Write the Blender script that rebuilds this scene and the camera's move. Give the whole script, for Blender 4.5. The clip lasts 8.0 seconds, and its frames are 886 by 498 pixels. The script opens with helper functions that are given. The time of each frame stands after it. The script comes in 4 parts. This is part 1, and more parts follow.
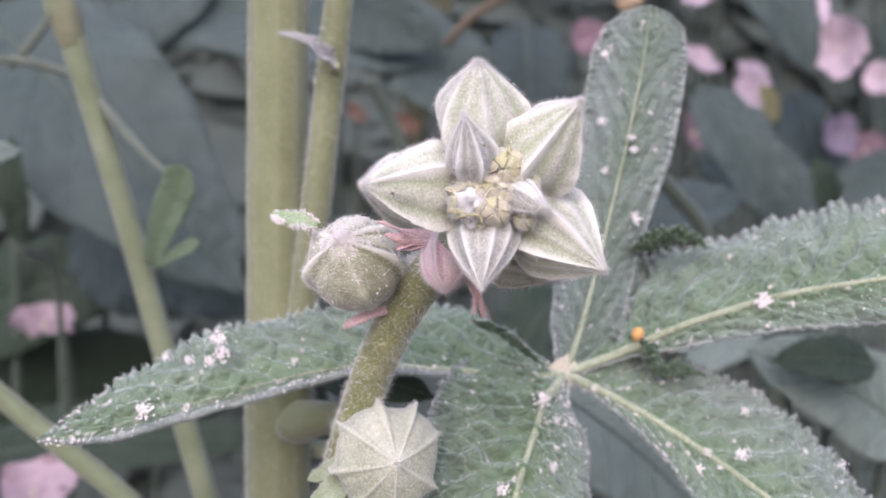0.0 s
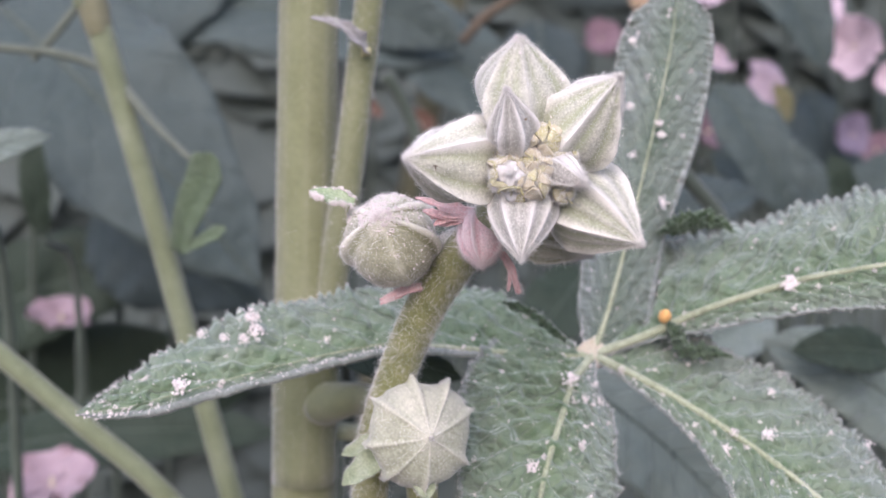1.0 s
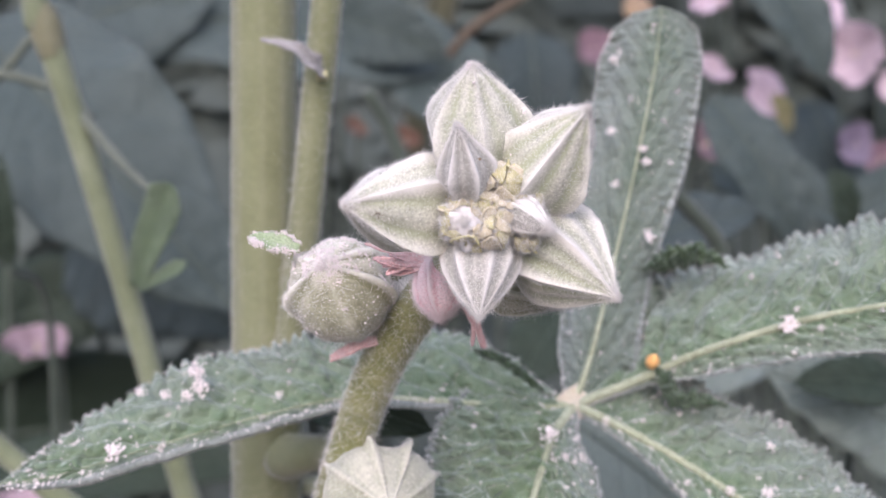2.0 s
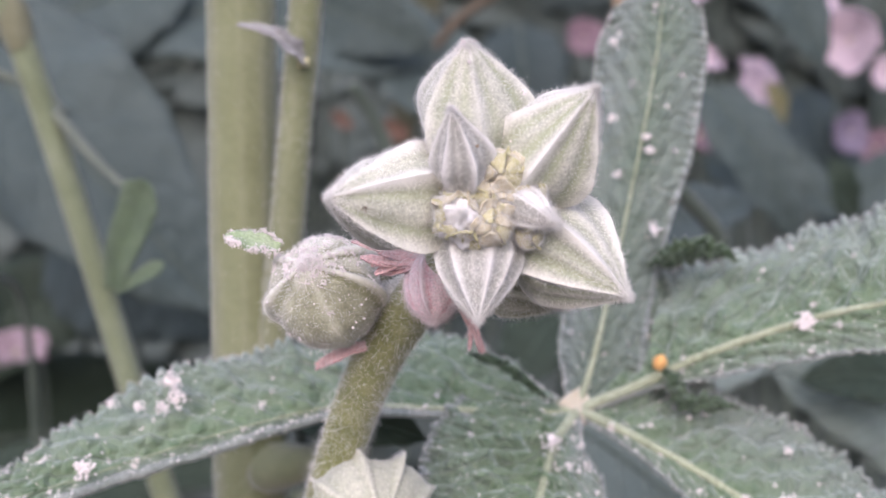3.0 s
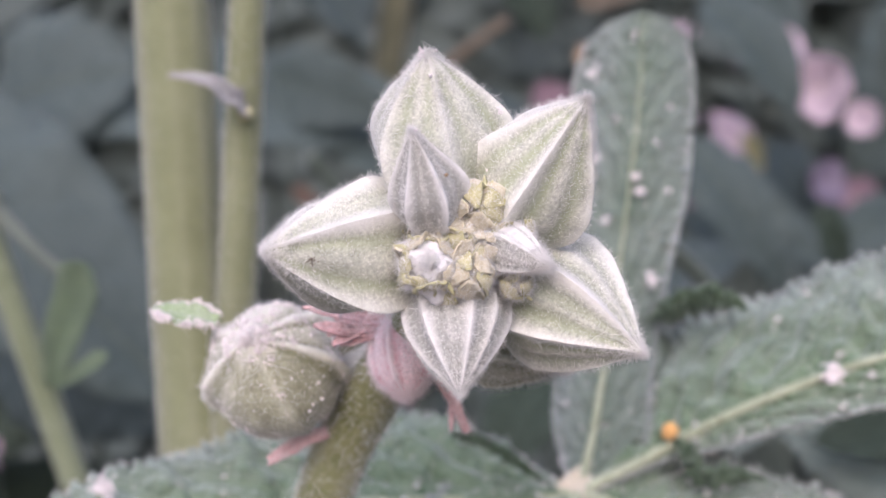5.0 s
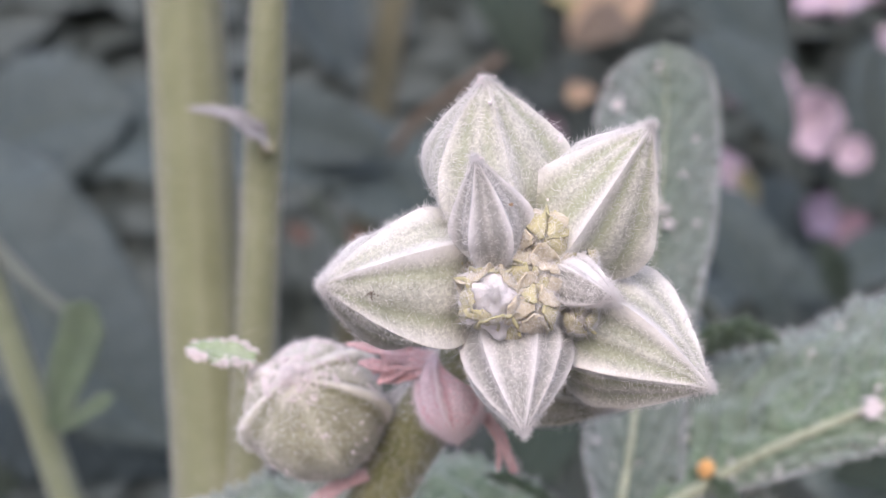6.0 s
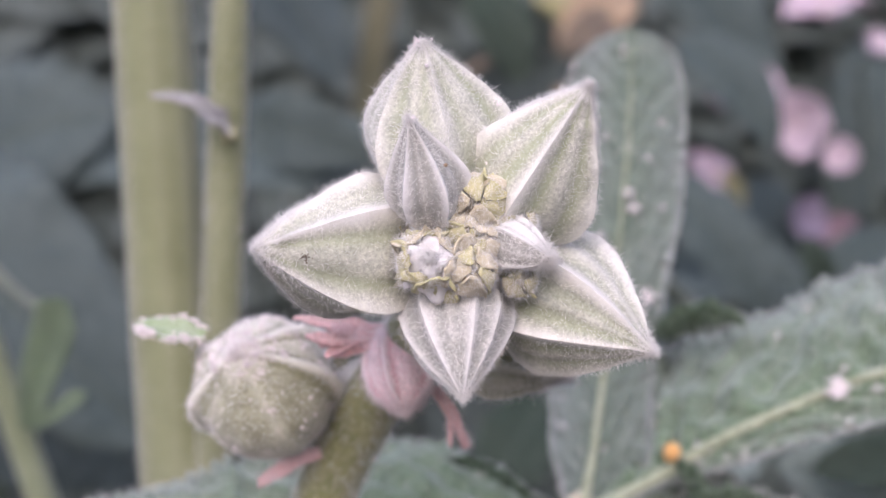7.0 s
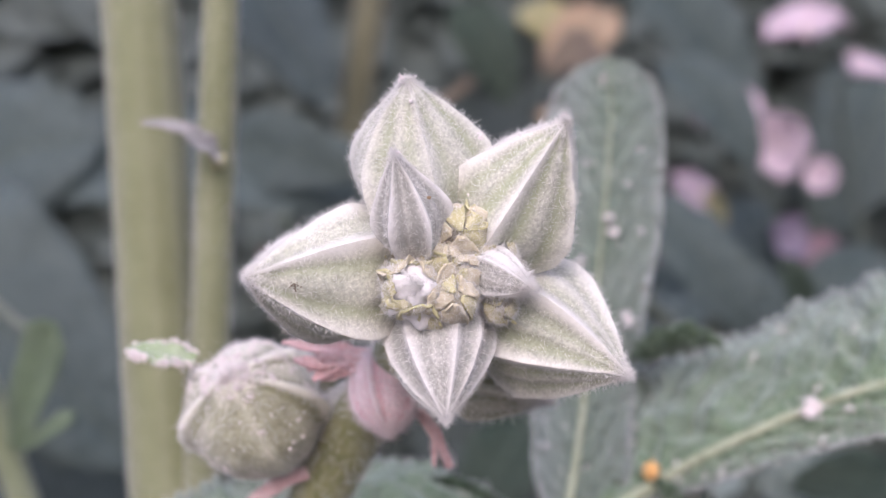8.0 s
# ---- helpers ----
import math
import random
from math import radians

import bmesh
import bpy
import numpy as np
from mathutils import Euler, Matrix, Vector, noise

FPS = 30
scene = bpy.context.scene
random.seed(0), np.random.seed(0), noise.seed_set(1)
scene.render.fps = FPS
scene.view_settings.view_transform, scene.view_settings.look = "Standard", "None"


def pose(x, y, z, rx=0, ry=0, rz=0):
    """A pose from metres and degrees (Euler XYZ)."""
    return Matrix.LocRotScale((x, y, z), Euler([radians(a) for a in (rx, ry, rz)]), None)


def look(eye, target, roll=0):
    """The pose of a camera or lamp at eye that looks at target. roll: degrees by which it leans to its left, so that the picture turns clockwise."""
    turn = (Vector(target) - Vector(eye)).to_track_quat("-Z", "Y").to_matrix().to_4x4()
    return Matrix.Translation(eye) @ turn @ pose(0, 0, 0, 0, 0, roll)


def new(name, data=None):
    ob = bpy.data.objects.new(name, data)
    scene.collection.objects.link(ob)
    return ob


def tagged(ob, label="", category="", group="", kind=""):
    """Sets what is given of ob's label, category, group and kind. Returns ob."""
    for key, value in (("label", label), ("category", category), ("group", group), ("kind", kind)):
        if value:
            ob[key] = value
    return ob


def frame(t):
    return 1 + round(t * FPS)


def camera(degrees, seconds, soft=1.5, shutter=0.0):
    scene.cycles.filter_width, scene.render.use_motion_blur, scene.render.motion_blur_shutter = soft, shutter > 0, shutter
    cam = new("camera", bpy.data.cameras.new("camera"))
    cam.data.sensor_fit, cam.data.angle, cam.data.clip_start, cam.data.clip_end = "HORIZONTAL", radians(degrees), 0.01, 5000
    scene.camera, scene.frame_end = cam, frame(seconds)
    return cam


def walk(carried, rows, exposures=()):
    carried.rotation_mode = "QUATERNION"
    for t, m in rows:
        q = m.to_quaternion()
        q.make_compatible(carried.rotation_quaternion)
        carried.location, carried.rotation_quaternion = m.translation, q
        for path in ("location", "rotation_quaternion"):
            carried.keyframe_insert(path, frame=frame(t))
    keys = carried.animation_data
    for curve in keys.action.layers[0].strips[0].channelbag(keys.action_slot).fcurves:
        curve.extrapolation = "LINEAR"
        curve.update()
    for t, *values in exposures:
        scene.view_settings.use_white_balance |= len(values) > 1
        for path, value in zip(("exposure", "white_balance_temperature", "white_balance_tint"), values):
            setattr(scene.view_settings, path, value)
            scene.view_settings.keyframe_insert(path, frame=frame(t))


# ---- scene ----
# A hollyhock seen from a hand's width: metres, the bud cluster hangs 0.9 m above the soil.
cam = camera(45.0, 8.0, soft=0.8)
PATH = [
    (0.0, (-0.00362, -0.17313, 0.87870), (0.00000, 1.00000, 0.00000), (0.00000, 0.00000, 1.00000)),
    (0.5, (-0.00963, -0.17742, 0.87207), (-0.00660, 0.99995, 0.00781), (-0.00734, -0.00786, 0.99994)),
    (1.0, (-0.00986, -0.17669, 0.87309), (-0.00401, 0.99998, 0.00445), (-0.00599, -0.00447, 0.99997)),
    (1.5, (-0.00125, -0.16489, 0.87943), (-0.00592, 0.99998, 0.00361), (0.00279, -0.00359, 0.99999)),
    (2.0, (-0.00118, -0.15365, 0.88069), (-0.00775, 0.99990, 0.01218), (0.00854, -0.01211, 0.99989)),
    (2.2, (0.00022, -0.14827, 0.88226), (-0.00810, 0.99988, 0.01287), (0.00668, -0.01282, 0.99990)),
    (3.3, (-0.00273, -0.13417, 0.88077), (0.00733, 0.99996, 0.00523), (0.03227, -0.00546, 0.99946)),
    (3.5, (-0.00256, -0.12982, 0.88084), (0.00564, 0.99998, 0.00390), (0.04171, -0.00413, 0.99912)),
    (4.0, (0.00047, -0.12419, 0.87722), (0.00726, 0.99981, 0.01836), (0.05835, -0.01875, 0.99812)),
    (4.5, (-0.00372, -0.11456, 0.87563), (0.00733, 0.99862, 0.05201), (0.06548, -0.05238, 0.99648)),
    (5.0, (-0.00149, -0.11082, 0.87866), (0.03200, 0.99620, 0.08099), (0.07702, -0.08324, 0.99355)),
    (5.2, (-0.00241, -0.11022, 0.87992), (0.03549, 0.99507, 0.09257), (0.07990, -0.09515, 0.99225)),
    (6.3, (-0.01125, -0.10526, 0.87780), (0.05734, 0.99147, 0.11705), (0.08371, -0.12160, 0.98904)),
    (6.5, (-0.00631, -0.10508, 0.87435), (0.05400, 0.99153, 0.11810), (0.08790, -0.12254, 0.98856)),
    (7.0, (-0.00403, -0.10479, 0.87337), (0.05599, 0.99020, 0.12790), (0.09154, -0.13266, 0.98693)),
    (7.5, (-0.01050, -0.10816, 0.87630), (0.06953, 0.98859, 0.13360), (0.09011, -0.13960, 0.98610)),
    (8.0, (-0.00394, -0.10969, 0.87398), (0.07059, 0.98733, 0.14214), (0.09135, -0.14830, 0.98471)),
]
walk(cam, [(t, Matrix((
    (r[0], u[0], -a[0], e[0]), (r[1], u[1], -a[1], e[1]), (r[2], u[2], -a[2], e[2]), (0, 0, 0, 1))))
    for t, e, r, u, a in [(t, Vector(e), Vector(a).cross(Vector(u)).normalized(), Vector(a).normalized().cross(Vector(u)).normalized().cross(Vector(a).normalized()), Vector(a).normalized()) for t, e, a, u in PATH]],
    exposures=[(0.0, 0.61, 5650, 26), (3.5, 0.52, 5680, 26), (8.0, 0.49, 5660, 29)])

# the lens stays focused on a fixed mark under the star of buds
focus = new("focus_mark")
focus.location = (0.0, 0.022, 0.77)
cam.data.dof.use_dof = True
cam.data.dof.focus_object = focus
cam.data.dof.aperture_fstop = 15.5

# ---- light: bright overcast sky, a wide soft sun high up ----
world = bpy.data.worlds.new("overcast_sky")
scene.world = world
world.use_nodes = True
wn = world.node_tree.nodes
sky = wn.new("ShaderNodeTexSky")
sky.sky_type = "NISHITA"
sky.sun_disc = False
sky.sun_elevation = radians(30)
sky.sun_rotation = radians(189)
sky.air_density = 1.0
sky.dust_density = 4.0
world.node_tree.links.new(sky.outputs[0], wn["Background"].inputs[0])
wn["Background"].inputs[1].default_value = 0.12
sun = new("sun", bpy.data.lights.new("sun", "SUN"))
sun.data.energy = 1.68
sun.data.angle = radians(110)
sun.data.color = (1.0, 0.96, 0.92)
sun.matrix_world = look((-0.35, -2.2, 2.2), (0, 0, 0.9))


# ---- materials ----
def nodes_of(name):
    m = bpy.data.materials.new(name)
    m.use_nodes = True
    nt = m.node_tree
    return m, nt, nt.nodes["Principled BSDF"]


def add(nt, kind, **values):
    n = nt.nodes.new(kind)
    for k, v in values.items():
        n.inputs[k].default_value = v
    return n


def noise_of(nt, scale, detail=4.0, rough=0.6):
    tc = nt.nodes.new("ShaderNodeTexCoord")
    n = add(nt, "ShaderNodeTexNoise", Scale=scale, Detail=detail, Roughness=rough)
    nt.links.new(tc.outputs["Object"], n.inputs["Vector"])
    return n


def ramp(nt, fac, stops):
    r = nt.nodes.new("ShaderNodeValToRGB")
    while len(r.color_ramp.elements) < len(stops):
        r.color_ramp.elements.new(0.5)
    for e, (p, c) in zip(r.color_ramp.elements, stops):
        e.position, e.color = p, (*c, 1)
    nt.links.new(fac, r.inputs[0])
    return r.outputs[0]


def mix(nt, fac, a, b, mode="MIX"):
    n = nt.nodes.new("ShaderNodeMix")
    n.data_type, n.blend_type = "RGBA", mode
    for sock, v in ((0, fac), (6, a), (7, b)):
        if isinstance(v, (int, float)):
            n.inputs[sock].default_value = v
        elif isinstance(v, tuple):
            n.inputs[sock].default_value = (*v, 1)
        else:
            nt.links.new(v, n.inputs[sock])
    return n.outputs[2]


def math_node(nt, op, a, b=0.0, c=0.0):
    n = nt.nodes.new("ShaderNodeMath")
    n.operation = op
    for i, v in enumerate((a, b, c)):
        if isinstance(v, (int, float)):
            n.inputs[i].default_value = v
        else:
            nt.links.new(v, n.inputs[i])
    return n.outputs[0]


def attr(nt, name):
    n = nt.nodes.new("ShaderNodeAttribute")
    n.attribute_name = name
    return n


def bump(nt, bsdf, height, strength, distance):
    b = add(nt, "ShaderNodeBump", Strength=strength, Distance=distance)
    nt.links.new(height, b.inputs["Height"])
    nt.links.new(b.outputs[0], bsdf.inputs["Normal"])


def fuzzy(name, low, mid, high, ridge, fold=None, grain=900, rough=0.85, sheen=0.35, relief=0.0003, speckle=1.0):
    """Downy plant skin: mottled, with paler raised ribs and a soft sheen."""
    m, nt, b = nodes_of(name)
    big, fine = noise_of(nt, grain * 0.24, 5.0, 0.65), noise_of(nt, grain, 6.0, 0.7)
    base = ramp(nt, big.outputs[0], [(0.3, low), (0.52, mid), (0.75, high)])
    speck = ramp(nt, noise_of(nt, grain * 2.6, 3.0, 0.7).outputs[0], [(0.36, (1 - 0.24 * speckle,) * 3), (0.64, (1 + 0.18 * speckle,) * 3)])
    col = mix(nt, 1.0, base, speck, "MULTIPLY")
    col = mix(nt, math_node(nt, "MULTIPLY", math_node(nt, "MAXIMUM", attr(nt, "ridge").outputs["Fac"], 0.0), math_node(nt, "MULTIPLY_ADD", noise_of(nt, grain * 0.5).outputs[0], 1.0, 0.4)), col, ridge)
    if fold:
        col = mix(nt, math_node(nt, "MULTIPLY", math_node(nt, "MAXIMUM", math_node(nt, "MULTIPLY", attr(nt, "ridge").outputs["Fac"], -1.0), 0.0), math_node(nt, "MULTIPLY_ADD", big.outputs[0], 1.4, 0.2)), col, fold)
    nt.links.new(col, b.inputs["Base Color"])
    b.inputs["Roughness"].default_value = rough
    b.inputs["Sheen Weight"].default_value = sheen
    b.inputs["Sheen Roughness"].default_value = 0.5
    b.inputs["Specular IOR Level"].default_value = 0.25
    bump(nt, b, fine.outputs[0], 0.6, relief)
    return m


def leafy(name, dark, mid, pale, vein, sheen=0.5, grain=1.0, veins=15.0, lean=3.2, haze_amount=1.0, gloss=0.35, relief=0.0008):
    """Leaf blade: side veins run from the midrib, quilted skin between them, a dusty bloom, left half painted lighter.
    """
    m, nt, b = nodes_of(name)
    uv = nt.nodes.new("ShaderNodeUVMap")
    uv.uv_map = "UVMap"
    sep = nt.nodes.new("ShaderNodeSeparateXYZ")
    nt.links.new(uv.outputs[0], sep.inputs[0])
    along = sep.outputs[0]
    across = math_node(nt, "ABSOLUTE", math_node(nt, "MULTIPLY_ADD", sep.outputs[1], 2.0, -1.0))
    wob = noise_of(nt, 130 * grain, 3.0)
    phase = math_node(nt, "SUBTRACT", math_node(nt, "MULTIPLY", along, veins), math_node(nt, "MULTIPLY", math_node(nt, "POWER", across, 0.85), lean))
    phase = math_node(nt, "ADD", phase, math_node(nt, "MULTIPLY", wob.outputs[0], 0.7))
    near = math_node(nt, "ABSOLUTE", math_node(nt, "SUBTRACT", math_node(nt, "FRACT", phase), 0.5))
    line = math_node(nt, "POWER", math_node(nt, "SUBTRACT", 1.0, math_node(nt, "MULTIPLY", near, 2.0)), 24.0)
    cells = nt.nodes.new("ShaderNodeTexVoronoi")
    cells.feature = "DISTANCE_TO_EDGE"
    cells.inputs["Scale"].default_value = 330 * grain
    tc = nt.nodes.new("ShaderNodeTexCoord")
    nt.links.new(tc.outputs["Object"], cells.inputs["Vector"])
    quilt = math_node(nt, "MINIMUM", math_node(nt, "MULTIPLY", cells.outputs[0], 3.0), 1.0)
    big, fine = noise_of(nt, 55 * grain), noise_of(nt, 1500 * grain, 4.0)
    col = ramp(nt, big.outputs[0], [(0.32, dark), (0.52, mid), (0.72, pale)])
    col = mix(nt, math_node(nt, "MULTIPLY", math_node(nt, "SUBTRACT", 1.0, quilt), 0.22), col, vein)
    col = mix(nt, math_node(nt, "MULTIPLY", line, 0.5), col, vein)
    haze = noise_of(nt, 38 * grain, 3.0)
    # bloom thickens towards the rim; light on the left half is painted in
    side = math_node(nt, "MULTIPLY_ADD", math_node(nt, "LESS_THAN", sep.outputs[1], 0.5), 0.6, 0.65)
    dusty = math_node(nt, "MULTIPLY", math_node(nt, "MULTIPLY", math_node(nt, "POWER", across, 1.1), side), math_node(nt, "MULTIPLY_ADD", haze.outputs[0], 2.2 * haze_amount, -0.3 * haze_amount))
    col = mix(nt, dusty, col, tuple(0.55 * c + k for c, k in zip(pale, (0.086, 0.100, 0.092))) if grain > 0.5 else pale)
    bloom_col = (0.30, 0.33, 0.31) if grain > 0.5 else tuple(1.3 * c for c in pale)
    bloom = ramp(nt, fine.outputs[0], [(0.5, (0, 0, 0)), (0.72, (0.32, 0.32, 0.32))])
    col = mix(nt, bloom, col, bloom_col)
    nt.links.new(col, b.inputs["Base Color"])
    b.inputs["Roughness"].default_value = 0.62
    b.inputs["Sheen Weight"].default_value = sheen
    b.inputs["Sheen Roughness"].default_value = 0.45
    b.inputs["Sheen Tint"].default_value = (0.88, 1.0, 0.93, 1)
    b.inputs["Specular IOR Level"].default_value = gloss
    h = math_node(nt, "SUBTRACT", quilt, math_node(nt, "MULTIPLY", line, 1.2))
    bump(nt, b, math_node(nt, "ADD", h, math_node(nt, "MULTIPLY", fine.outputs[0], 0.22)), 0.85, relief)
    return m


def plain(name, a, b_col, scale, rough=0.8, sheen=0.2):
    m, nt, b = nodes_of(name)
    n = noise_of(nt, scale, 5.0)
    nt.links.new(ramp(nt, n.outputs[0], [(0.3, a), (0.7, b_col)]), b.inputs["Base Color"])
    b.inputs["Roughness"].default_value = rough
    b.inputs["Sheen Weight"].default_value = sheen
    bump(nt, b, n.outputs[0], 0.5, 0.15 / scale)
    return m


M_BUD = fuzzy("downy_sepal", (0.37, 0.385, 0.295), (0.49, 0.50, 0.405), (0.645, 0.64, 0.56), (0.79, 0.78, 0.715), (0.32, 0.36, 0.20))
M_BUD_GREY = fuzzy("downy_grey_sepal", (0.34, 0.342, 0.30), (0.45, 0.45, 0.40), (0.60, 0.593, 0.55), (0.85, 0.835, 0.80), (0.28, 0.282, 0.25))
M_BUD_OLD = fuzzy("downy_olive_sepal", (0.245, 0.25, 0.16), (0.365, 0.368, 0.255), (0.52, 0.515, 0.39), (0.80, 0.80, 0.68), (0.19, 0.20, 0.09))
M_BUD_PALE = fuzzy("downy_pale_sepal", (0.29, 0.305, 0.215), (0.355, 0.372, 0.27), (0.44, 0.447, 0.345), (0.68, 0.68, 0.585), (0.26, 0.28, 0.17), grain=600)
M_PINK = fuzzy("downy_pink_bract", (0.83, 0.56, 0.58), (0.89, 0.67, 0.68), (0.93, 0.78, 0.78), (0.94, 0.85, 0.85), (0.68, 0.36, 0.39))
M_PINKBRACT = fuzzy("dusky_pink_bract", (0.60, 0.35, 0.34), (0.71, 0.47, 0.455), (0.79, 0.58, 0.56), (0.82, 0.66, 0.64), (0.48, 0.25, 0.24))
M_STEM = fuzzy("downy_stem", (0.165, 0.178, 0.086), (0.20, 0.215, 0.112), (0.238, 0.25, 0.142), (0.33, 0.335, 0.24), grain=260, relief=0.0003, speckle=0.35)
M_PED = fuzzy("downy_flower_stalk", (0.13, 0.145, 0.05), (0.21, 0.22, 0.09), (0.30, 0.30, 0.16), (0.4, 0.4, 0.3), grain=700)
M_BRACT = plain("yellow_bract", (0.38, 0.36, 0.17), (0.58, 0.545, 0.31), 900)
M_BRACTPALE = plain("pale_yellow_down", (0.45, 0.40, 0.25), (0.67, 0.615, 0.46), 900, 0.9, 0.3)
M_WOOL = plain("white_wool", (0.72, 0.70, 0.68), (0.92, 0.90, 0.89), 1500, 0.95, 0.5)
M_GREYWOOL = plain("grey_wool", (0.16, 0.155, 0.145), (0.28, 0.27, 0.255), 900, 0.95, 0.4)
M_HAIR = plain("pale_hair", (0.74, 0.73, 0.68), (0.88, 0.87, 0.83), 300, 0.6, 0.0)
M_PINKHAIR = plain("pink_hair", (0.85, 0.72, 0.71), (0.95, 0.87, 0.86), 300, 0.6, 0.0)
M_DUST = plain("mealy_dust", (0.70, 0.64, 0.62), (0.89, 0.84, 0.81), 1500, 0.95, 0.2)
M_ORANGE = plain("orange_crumb", (0.62, 0.30, 0.08), (0.75, 0.46, 0.16), 900)
M_LEAF = leafy("dusty_leaf", (0.054, 0.108, 0.041), (0.097, 0.157, 0.075), (0.165, 0.215, 0.155), (0.33, 0.40, 0.26), haze_amount=1.3)
# upright lobe's copy: more dust film, and its shade painted into the colour
M_LEAFSHADE = leafy("dusty_shaded_leaf", (0.050, 0.086, 0.048), (0.084, 0.120, 0.080), (0.130, 0.160, 0.128), (0.20, 0.25, 0.18), haze_amount=1.5, relief=0.0004)
M_CURL = leafy("dark_margin_leaf", (0.016, 0.042, 0.012), (0.032, 0.068, 0.024), (0.06, 0.10, 0.05), (0.17, 0.23, 0.13), sheen=0.2, haze_amount=0.2)
M_BACKRIB = plain("shaded_rib", (0.05, 0.07, 0.05), (0.08, 0.105, 0.075), 60)
M_OLIVE = plain("olive_stem", (0.09, 0.09, 0.045), (0.14, 0.135, 0.075), 60)
M_RIM = fuzzy("leaf_rim", (0.16, 0.19, 0.165), (0.23, 0.26, 0.235), (0.32, 0.34, 0.315), (0.4, 0.4, 0.38), grain=600)
M_BACKPALE = leafy("pale_shaded_leaf", (0.092, 0.122, 0.096), (0.122, 0.155, 0.124), (0.155, 0.190, 0.158), (0.16, 0.20, 0.16), veins=7, lean=1.6, grain=0.25)
M_RIB = fuzzy("leaf_rib", (0.26, 0.295, 0.185), (0.35, 0.385, 0.255), (0.44, 0.47, 0.34), (0.5, 0.5, 0.38), grain=500)
M_HUB = fuzzy("leaf_hub", (0.46, 0.42, 0.26), (0.58, 0.50, 0.38), (0.66, 0.58, 0.50), (0.5, 0.5, 0.38), grain=700)
# tones of one leaf skin; darker copies carry shade in their base colour
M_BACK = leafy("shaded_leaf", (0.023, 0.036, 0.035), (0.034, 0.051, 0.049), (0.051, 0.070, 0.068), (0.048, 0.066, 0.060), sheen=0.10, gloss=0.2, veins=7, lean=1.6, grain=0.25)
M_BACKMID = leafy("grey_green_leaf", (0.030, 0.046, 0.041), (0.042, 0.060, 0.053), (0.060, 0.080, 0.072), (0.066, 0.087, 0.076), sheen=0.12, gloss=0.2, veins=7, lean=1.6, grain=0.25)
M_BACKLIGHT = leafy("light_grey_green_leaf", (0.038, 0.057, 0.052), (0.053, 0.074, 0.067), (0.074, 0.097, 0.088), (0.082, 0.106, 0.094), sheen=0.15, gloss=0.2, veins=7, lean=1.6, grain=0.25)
M_BACKG = leafy("deep_shaded_leaf", (0.016, 0.027, 0.016), (0.024, 0.039, 0.024), (0.037, 0.053, 0.037), (0.045, 0.062, 0.042), sheen=0.06, gloss=0.15, veins=7, lean=1.6, grain=0.25)
M_FAR = plain("far_leaf", (0.046, 0.062, 0.052), (0.078, 0.096, 0.080), 12, 0.8, 0.05)
M_DRY = plain("withered_leaf", (0.08, 0.062, 0.038), (0.14, 0.108, 0.07), 60)
M_PETAL = plain("pink_petal", (0.42, 0.325, 0.37), (0.54, 0.445, 0.485), 90)
M_MAGENTA = plain("magenta_petal", (0.125, 0.075, 0.095), (0.205, 0.135, 0.155), 90)
M_VIOLET = plain("violet_petal", (0.135, 0.11, 0.16), (0.20, 0.17, 0.225), 90)
M_PALEBRACT = fuzzy("pale_green_bract", (0.19, 0.235, 0.135), (0.27, 0.31, 0.20), (0.35, 0.38, 0.28), (0.5, 0.5, 0.4))
M_LEAFLET = fuzzy("young_green_leaflet", (0.21, 0.29, 0.14), (0.30, 0.38, 0.21), (0.40, 0.46, 0.30), (0.6, 0.6, 0.5))
M_GREENSTEM = fuzzy("green_stem", (0.135, 0.16, 0.085), (0.18, 0.21, 0.12), (0.23, 0.26, 0.165), (0.33, 0.35, 0.25), grain=260, relief=0.0003, speckle=0.4)
# pink petal copy with the shade of the low leaves painted in
M_PETALSHADE = plain("shaded_pink_petal", (0.28, 0.20, 0.225), (0.39, 0.30, 0.325), 90)
M_SOIL = plain("dark_soil", (0.018, 0.015, 0.012), (0.05, 0.042, 0.033), 40)
M_TWIG = plain("dull_green_twig", (0.085, 0.105, 0.075), (0.125, 0.145, 0.105), 200)
M_JOINT = plain("brownish_joint", (0.145, 0.146, 0.078), (0.195, 0.195, 0.115), 250)
M_RUST = plain("rust_brown_petal", (0.07, 0.033, 0.017), (0.12, 0.06, 0.032), 90)
M_TAN = plain("tan_withered_leaf", (0.22, 0.15, 0.085), (0.34, 0.25, 0.15), 60)
M_YELLOWING = plain("yellowing_leaf", (0.19, 0.18, 0.065), (0.29, 0.265, 0.13), 60)
M_FRESH = leafy("fresh_leaf", (0.06, 0.10, 0.045), (0.095, 0.148, 0.07), (0.135, 0.19, 0.10), (0.20, 0.26, 0.15), sheen=0.12, grain=1.5, veins=6, haze_amount=0.3)


# ---- builders ----
def vec(p):
    return Vector(p)


def mesh_of(name, verts, faces, material, smooth=True, ridge=None, uvs=None):
    me = bpy.data.meshes.new(name)
    me.from_pydata([tuple(v) for v in verts], [], faces)
    me.materials.append(material)
    if smooth:
        me.polygons.foreach_set("use_smooth", [True] * len(me.polygons))
    if ridge is not None:
        a = me.attributes.new("ridge", "FLOAT", "POINT")
        a.data.foreach_set("value", ridge)
    if uvs is not None:
        layer = me.uv_layers.new(name="UVMap")
        idx = np.empty(len(me.loops), dtype=np.int32)
        me.loops.foreach_get("vertex_index", idx)
